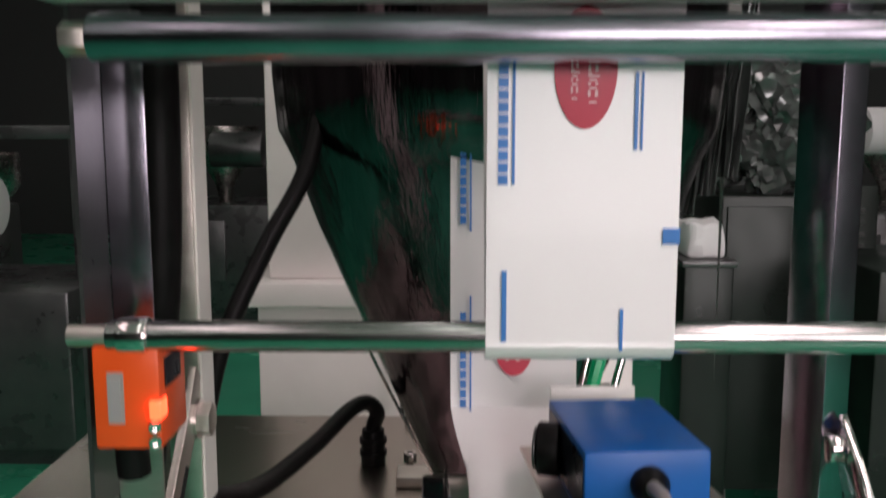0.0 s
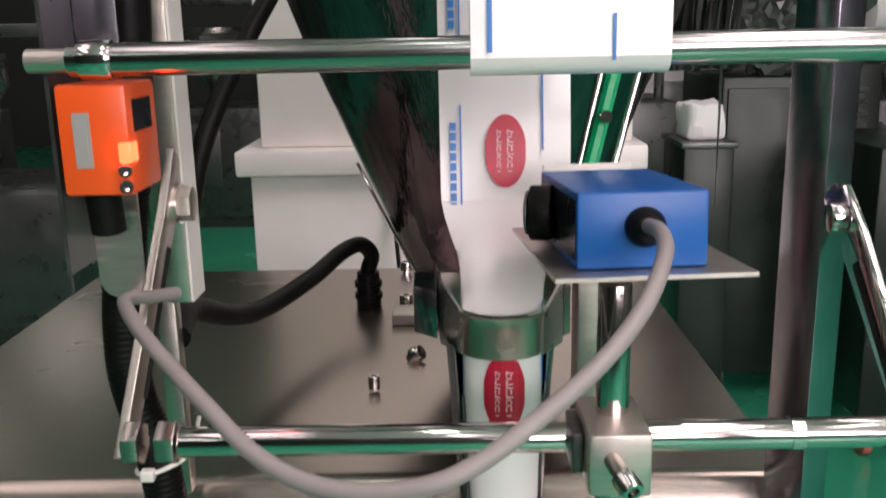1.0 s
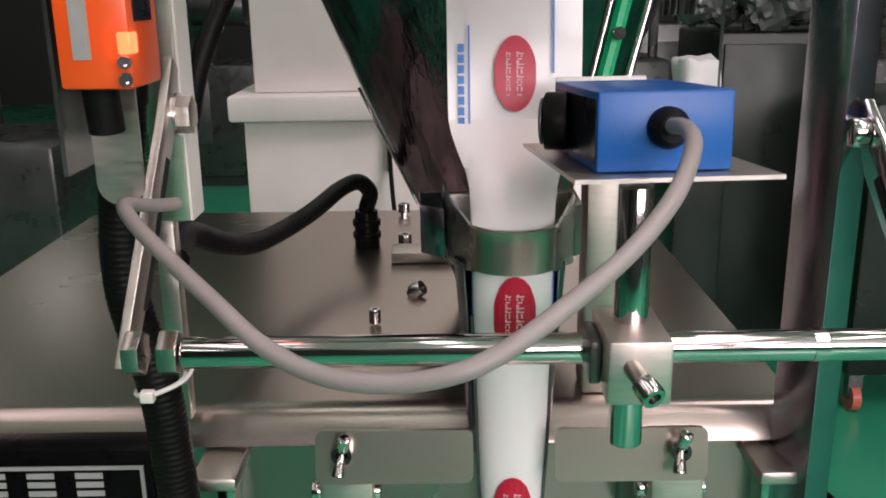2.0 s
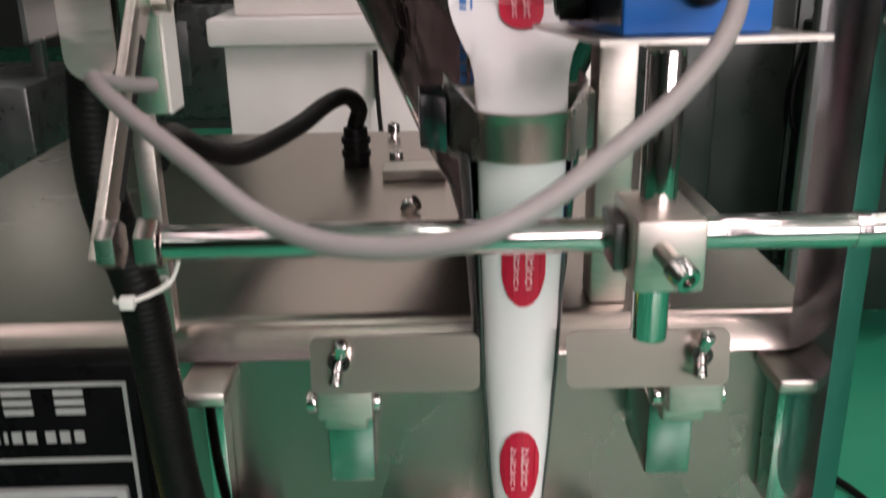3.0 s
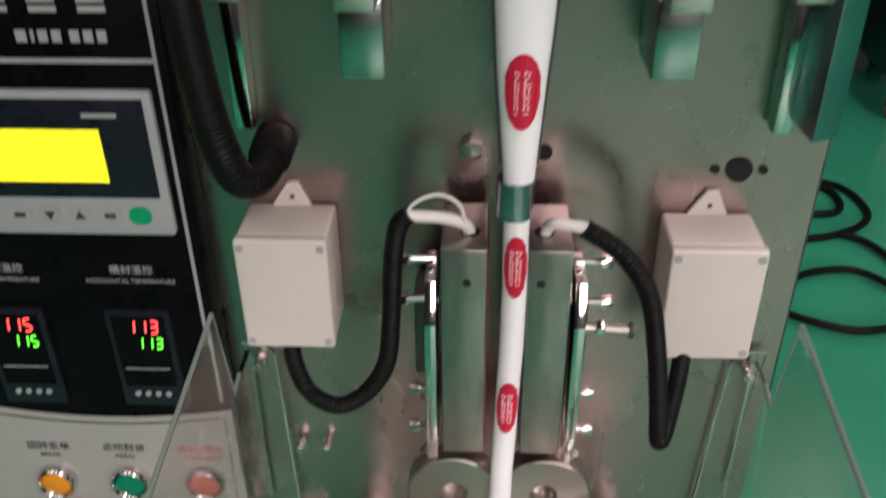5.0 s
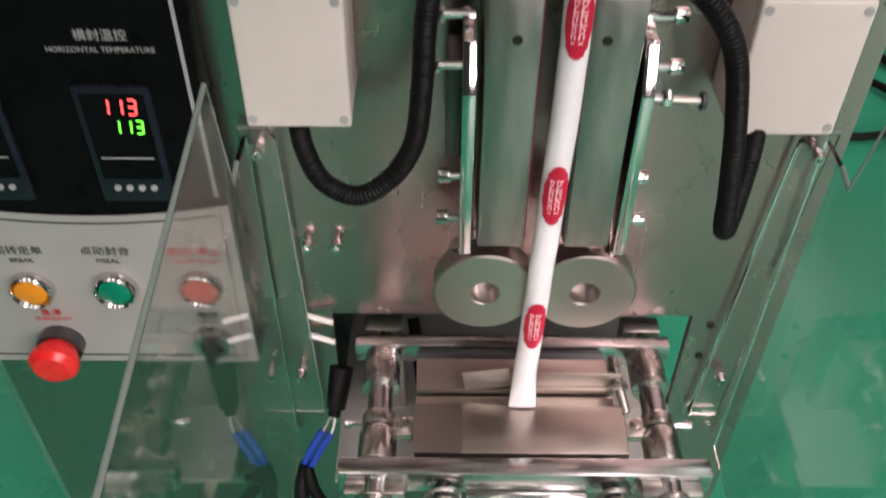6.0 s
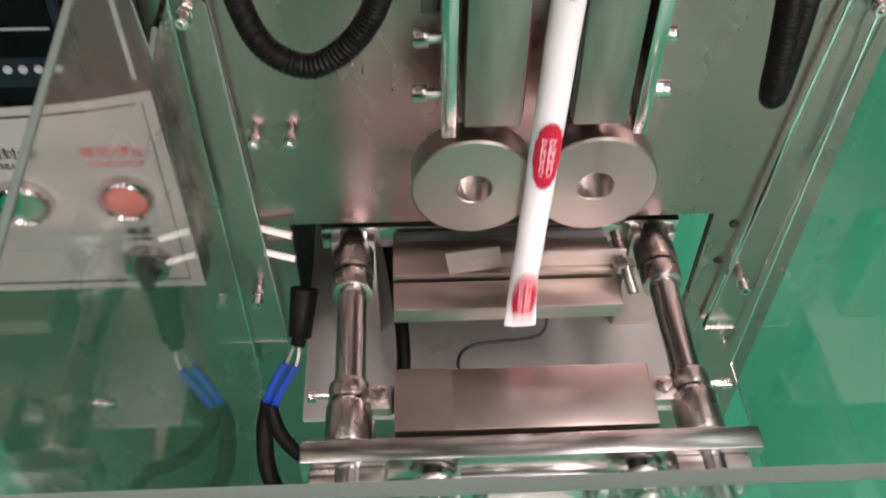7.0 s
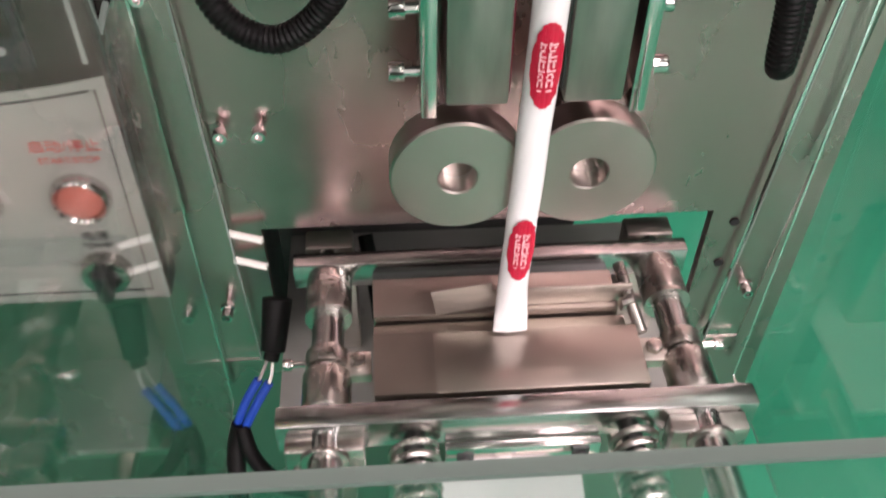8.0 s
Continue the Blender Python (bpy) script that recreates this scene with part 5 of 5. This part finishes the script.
# ---- round about ----
def background():
    c = thing("electric_cabinet", (-0.12, 1.2, 0), "white painted steel cabinet with an overhanging ledge", "cabinet")
    part("lower_body", box(B(), -0.375, 0.30, 1.02, 1.45, 0.0, 1.26, 0.004), CABW, c)
    part("ledge", box(B(), -0.395, 0.32, 0.99, 1.48, 1.26, 1.305, 0.006), CABW, c)
    part("upper_body", box(B(), -0.355, 0.30, 1.03, 1.45, 1.305, 2.1, 0.006), CABW, c)
    part("hinge", box(B(), -0.128, -0.118, 1.0, 1.02, 1.17, 1.24, 0.002), STEEL, c)
    part("lead", hose(B(), [(-0.122, 1.0, 1.25), (-0.118, 0.98, 1.15), (-0.10, 0.9, 1.0)], 0.004, 8), RUBBER, c)
    d = thing("louvred_cabinet", (1.25, 3.1, 0), "dark grey-green steel cabinet with rows of louvres, standing behind", "cabinet")
    part("body", box(B(), 1.00, 1.60, 2.9, 3.5, 0.12, 1.30, 0.01), CABD, d)
    part("door", box(B(), 1.34, 1.585, 2.885, 2.9, 0.16, 1.34, 0.004), CABD, d)
    for cx in (1.415, 1.515):
        for k in range(24):
            z = 0.22 + 0.045 * k
            part("louvre", prism(B(), [(2.885, z), (2.868, z - 0.014), (2.885, z - 0.018)], 0.052, "x", cx - 0.026), MACHBG, d)
    part("side_door", box(B(), 1.02, 1.325, 2.885, 2.9, 0.16, 1.26, 0.004), CABD, d)
    part("hanging_lead", hose(B(), [(1.50, 2.86, 1.36), (1.44, 2.85, 1.20), (1.36, 2.85, 0.98), (1.33, 2.84, 0.80), (1.37, 2.84, 0.68), (1.50, 2.85, 0.62)], 0.009, 8), RUBBER, d)
    for x in (1.05, 1.55):
        part("caster", cyl(B(), (x - 0.015, 2.95, 0.05), (x + 0.015, 2.95, 0.05), 0.05), RUBBER, d)
        part("fork", box(B(), x - 0.022, x + 0.022, 2.93, 2.97, 0.05, 0.13), MACHBG, d)
    rnd0 = random.Random(2)
    h = thing("plastic_wrap", (1.25, 3.1, 1.30), "crumpled clear plastic wrap heaped on the dark cabinet", "plastic wrap")
    for cx, cz, r in ((1.03, 1.42, 0.11), (1.12, 1.55, 0.14), (1.24, 1.43, 0.12), (1.30, 1.62, 0.15), (1.40, 1.46, 0.12), (1.18, 1.72, 0.12), (1.47, 1.58, 0.10)):
        bm = B()
        at = Vector((cx, 3.05 + rnd0.uniform(-0.05, 0.1), cz))
        bmesh.ops.create_icosphere(bm, subdivisions=4, radius=r, matrix=Matrix.Translation(at))
        for v in bm.verts:
            n = (v.co - at).normalized()
            v.co += n * r * (0.55 * noise.noise(v.co * 11) + 0.55 * abs(noise.noise(v.co * 19)) + 0.22 * abs(noise.noise(v.co * 47)))
            v.co.z = max(v.co.z, 1.302)
        part("fold", bm, WRAP, h, smooth=25)
    q = thing("plastic_curtain", (0.42, 0.95, 1.46), "clear plastic sheeting hanging in narrow creased folds", "plastic sheet")
    for n in range(3):
        bm = B()
        rows = []
        for a in range(41):
            u = a / 40
            fold = 0.014 * math.sin(u * 31 + n * 2) + 0.008 * math.sin(u * 73 + n)
            rows.append([bm.verts.new((0.345 + 0.045 * n + 0.05 * u + 0.035 * (v / 10 - 0.5) + 0.006 * noise.noise((u * 8, v * 0.5, n)),
                                       0.95 + 0.03 * n + fold * (0.5 + v / 14), 1.43 + 0.03 * n + 0.46 * v / 10)) for v in range(11)])
        for a, b in zip(rows, rows[1:]):
            for v in range(10):
                bm.faces.new((a[v], b[v], b[v + 1], a[v + 1]))
        bm.normal_update()
        bmesh.ops.solidify(bm, geom=bm.faces[:], thickness=0.0012)
        part("sheet", bm, WRAP, q, smooth=60)
    part("rail", cyl(B(), (0.30, 0.98, 1.89), (0.62, 0.98, 1.89), 0.008), MACHBG, q)
    part("rail_post", box(B(), 0.60, 0.63, 0.965, 0.995, 0.0, 1.90, 0.002), MACHBG, q)
    e = thing("storage_bin", (0.85, 2.65, 0), "dark steel storage bin standing on the green floor", "bin")
    part("body", box(B(), 0.765, 0.935, 2.5, 2.8, 0.03, 1.09, 0.006), CABD, e)
    part("rim", box(B(), 0.755, 0.945, 2.49, 2.81, 1.09, 1.11, 0.004), MACHBG, e)
    part("base", box(B(), 0.78, 0.92, 2.52, 2.78, 0.0, 0.03), DARK, e)
    p = thing("paper_bag", (0.85, 2.65, 1.11), "crumpled white paper bag standing on the dark bin", "bag")
    bm = B()
    box(bm, 0.785, 0.915, 2.55, 2.72, 1.1105, 1.235, 0.02, 3)
    bmesh.ops.subdivide_edges(bm, edges=bm.edges[:], cuts=2, use_grid_fill=True)
    for v in bm.verts:
        v.co.x += 0.018 * noise.noise(v.co * 17)
        v.co.y += 0.018 * noise.noise(v.co * 17 + Vector((5, 0, 0)))
        if v.co.z > 1.18:
            v.co.z += 0.03 * noise.noise(v.co * 21)
    part("bag_body", bm, PAPER, p, smooth=20)
    k = thing("steel_cart", (1.75, 2.6, 0), "stainless steel cart on casters standing on the green floor", "cart")
    part("body", box(B(), 1.36, 2.2, 2.35, 3.0, 0.16, 1.1, 0.01), CABD, k)
    for x, y in ((1.42, 2.42), (2.1, 2.42), (1.42, 2.9), (2.1, 2.9)):
        part("caster", cyl(B(), (x - 0.015, y, 0.05), (x + 0.015, y, 0.05), 0.05), BTNDULL, k)
        part("fork", box(B(), x - 0.025, x + 0.025, y - 0.02, y + 0.02, 0.05, 0.17), MACHBG, k)
    rnd = random.Random(4)
    for (x, y, w, h) in ((-2.3, 3.4, 1.1, 1.5), (-3.6, 4.6, 1.4, 1.9), (-1.7, 6.4, 1.2, 1.7), (-0.9, 8.2, 1.3, 2.0), (2.6, 4.8, 1.3, 1.9), (0.9, 5.6, 1.2, 1.8), (3.4, 3.2, 1.2, 1.7), (2.2, 7.4, 1.6, 2.1), (-3.2, 1.6, 1.0, 1.5)):
        m = thing("packing_machine", (x, y, 0), "grey steel packing machine standing far back in the hall", "machine", "far machines")
        part("housing", box(B(), x - w / 2, x + w / 2, y, y + 0.8, 0.08, h * 0.55, 0.02), MACHBG, m)
        part("base", box(B(), x - w / 2 + 0.05, x + w / 2 - 0.05, y + 0.05, y + 0.75, 0, 0.08), DARK, m)
        part("panel", box(B(), x - w / 2 + 0.1, x - 0.1, y - 0.02, y, h * 0.2, h * 0.48, 0.005), DARK, m)
        for sx in (-1, 1):
            part("upright", box(B(), x + sx * (w / 2 - 0.06) - 0.03, x + sx * (w / 2 - 0.06) + 0.03, y + 0.3, y + 0.36, h * 0.55, h, 0.006), MACHBG, m)
        part("hopper", spin(B(), (x + rnd.uniform(-0.2, 0.2), y + 0.35, h * 0.55), (0, 0, 1), [(0.05, 0), (0.08, 0.15), (0.28, 0.45), (0.28, 0.6), (0.27, 0.6), (0.27, 0.46), (0.07, 0.16), (0.04, 0), (0.05, 0)], 24), MACH, m)
        part("beam", box(B(), x - w / 2, x + w / 2, y + 0.28, y + 0.38, h, h + 0.06, 0.006), MACHBG, m)
        part("roll", cyl(B(), (x - 0.2, y + 0.1, h * 0.8), (x + 0.2, y + 0.1, h * 0.8), 0.14, seg=28, bev=0.005), PAPER if rnd.random() < 0.4 else DARK, m)
    for pts in ([(0.97, 1.95, 0.011), (1.06, 1.91, 0.011), (1.10, 1.83, 0.011), (1.10, 1.73, 0.011), (1.05, 1.66, 0.011), (0.96, 1.61, 0.011), (0.84, 1.58, 0.011)],
                [(0.97, 1.91, 0.015), (1.03, 1.87, 0.015), (1.04, 1.79, 0.015), (1.00, 1.73, 0.015), (0.89, 1.72, 0.015)],
                [(0.98, 1.61, 0.019), (1.04, 1.56, 0.019), (1.08, 1.46, 0.019), (1.10, 1.37, 0.019), (1.11, 1.30, 0.019)],
                [(0.71, 1.31, 0.023), (0.81, 1.39, 0.023), (0.90, 1.42, 0.023), (0.97, 1.41, 0.023), (1.03, 1.34, 0.023), (1.04, 1.27, 0.023), (0.99, 1.19, 0.023), (0.90, 1.16, 0.023), (0.83, 1.17, 0.023), (0.75, 1.21, 0.023), (0.69, 1.26, 0.023)]):
        w = thing("floor_cable", pts[0], "black power cable lying in loops on the green floor", "cable", "floor cables")
        part("cable_sheath", hose(B(), pts, 0.010, 10), RUBBER, w)
    g = thing("level_rods", (0.09, 0.06, 1.42), "two bright steel rods with a green strip between", "rods")
    part("green_strip", hose(B(), [(0.072, 0.03, 1.405), (0.107, 0.06, 1.53)], 0.005, 8, 2), GREENL, g)
    part("rod", cyl(B(), (0.086, 0.03, 1.40), (0.124, 0.06, 1.53), 0.0028), CHROME, g)
    part("rod", cyl(B(), (0.064, 0.034, 1.40), (0.098, 0.064, 1.53), 0.0028), CHROME, g)
    for k in (0.35, 0.75):
        part("screw", cyl(B(), (0.072 + 0.035 * k, 0.018 + 0.03 * k, 1.405 + 0.125 * k), (0.072 + 0.035 * k, 0.032 + 0.03 * k, 1.405 + 0.125 * k), 0.004), CHROME, g)
    part("foot", box(B(), 0.066, 0.09, 0.02, 0.05, 1.2055, 1.405, 0.002), STEEL, g)



hall()
deck()
clips()
film_guide()
post_right()
post_left()
cross_bar()
eye_sensor()
orange_sensor()
hoses()
funnel()
collar()
roller_top()
DANCER, LOOP, LOOP_OVAL = dancer()
FILM_T, PRINTS = film_tube()
vertical_sealer()
FILM_TAIL = film_tail()
WHEELS = wheels()
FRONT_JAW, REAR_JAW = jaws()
chute()
junction_boxes()
control_panel()
guards()
loose_wires()
background()
for ob in scene.objects:
    if ob.type == 'MESH' and ob.data.materials and ob.data.materials[0] in (ACR, ACRE):
        ob.visible_shadow = False


# ---- what moves ----
PITCH = 0.122
# seconds and the height of one printed oval as the film runs
RUN = [(0.0, 1.442), (0.2, 1.430), (0.3, 1.412), (0.4, 1.368), (0.5, 1.330), (0.6, 1.313), (1.0, 1.307), (2.3, 1.303), (2.5, 1.277), (2.65, 1.22), (2.8, 1.165), (3.0, 1.153),
       (4.55, 1.153), (4.7, 1.12), (4.9, 1.045), (5.0, 1.010), (6.75, 1.003), (7.0, 0.942), (7.2, 0.870), (7.35, 0.862), (8.0, 0.862)]


def height(t):
    for (a, fa), (b, fb) in zip(RUN, RUN[1:]):
        if t <= b:
            return fa + (fb - fa) * (t - a) / (b - a)
    return RUN[-1][1]


def along(z, way):
    """The height reached from z after a way along the bent film."""
    if not 1.30 < z < 1.46:
        return z + way
    for _ in range(8):
        slope = (film_point(z + 0.002, 0.0)[0].y - film_point(z - 0.002, 0.0)[0].y) / 0.004
        z += way / 8 / math.sqrt(1 + slope * slope)
    return z


def motions():
    base = Vector((0, -0.17, 1.49))
    ups = [(0.0, 0.001), (0.1, -0.002), (0.2, 0.011), (0.3, 0.021), (0.4, 0.043), (0.5, 0.049), (0.6, 0.057), (0.7, 0.048), (0.8, 0.033), (0.9, 0.020), (1.0, 0.007), (1.2, 0.0),
           (2.2, 0.0), (2.7, 0.055), (3.3, 0.0), (4.5, 0.0), (4.95, 0.055), (5.6, 0.0), (6.75, 0.0), (7.2, 0.055), (8.0, 0.0)]
    for ob in (DANCER, LOOP):
        at = ROOT[ob]
        walk(ob, [(t, Matrix.Translation(at + Vector((0, 0, dz)))) for t, dz in ups])
    run = [(0.0, 0.016), (0.1, 0.011), (0.2, 0.0), (0.3, -0.026), (0.4, -0.054), (0.5, -0.079), (0.6, -0.095), (0.7, -0.104)]
    walk(LOOP_OVAL, [(t, pose(0, 0, dz)) for t, dz in run] + [(0.8, pose(0, 0.0215, -0.098)), (1.0, pose(0, 0.030, -0.06)), (8.0, pose(0, 0.030, -0.06))])
    times = [0.0, 0.1, 0.2, 0.3, 0.4, 0.5, 0.6, 0.8, 1.0, 2.2, 2.3, 2.4, 2.5, 2.6, 2.7, 2.8, 3.0, 4.5, 4.6, 4.7, 4.8, 4.9, 5.0, 5.1, 6.7, 6.8, 6.9, 7.0, 7.1, 7.2, 7.35, 8.0]
    for ob, n, u, dz, half in PRINTS:
        rows = []
        for t in times:
            z = along(height(t) + PITCH * n, dz)
            tilt = -math.atan(WEB_LEAN) if z > 1.40 else 0.0
            if z < 0.69:      # cut off: the finished stick lies on the chute
                p, ang = Vector((0.005 + u * 0.5, -0.30, 0.456)), 0.0
            else:
                p, ang = film_point(z, u)
                if half:
                    a, b = film_point(along(z, -half), u)[0], film_point(along(z, half), u)[0]
                    tilt = -math.atan2(b.y - a.y, b.z - a.z)
                    p = (a + b) / 2 if z > 1.33 else p
                    p.y -= 0.0006 - 0.01 * dz
            rows.append((t, Matrix.Translation(p - ROOT[ob]) @ Matrix.Rotation(ang, 4, "Z") @ Matrix.Rotation(tilt, 4, "X")))
        walk(ob, rows)
    walk(FILM_TAIL, [(t, Matrix.Translation(ROOT[FILM_TAIL] + Vector((0.030, 0, 1.0)) * (max(-0.141, min(0.0, height(t) - 1.003)) if t > 5.5 else 0.0))) for t in times])
    for s, w in zip((1, -1), WHEELS):
        rows = [(t, Matrix.Translation(ROOT[w]) @ Matrix.Rotation(s * (1.43 - height(t)) / 0.035, 4, "Y")) for t in times]
        walk(w, rows)
    shut = [(0.0, 0.0), (0.6, 0.0), (1.1, 1.0), (1.9, 1.0), (2.3, 0.0), (2.8, 0.0), (3.3, 1.0), (4.1, 1.0), (4.5, 0.0), (5.0, 0.0), (5.5, 1.0), (6.3, 1.0), (6.45, 1.0), (6.6, 0.7), (6.7, 0.4), (6.85, 0.1), (7.0, 0.0), (7.3, 0.0), (7.45, 0.15), (7.6, 0.45), (7.8, 0.9), (8.0, 1.0)]
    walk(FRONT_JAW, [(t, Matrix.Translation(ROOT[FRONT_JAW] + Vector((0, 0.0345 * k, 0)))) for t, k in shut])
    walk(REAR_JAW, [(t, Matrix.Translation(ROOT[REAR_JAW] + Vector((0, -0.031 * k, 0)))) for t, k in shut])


motions()
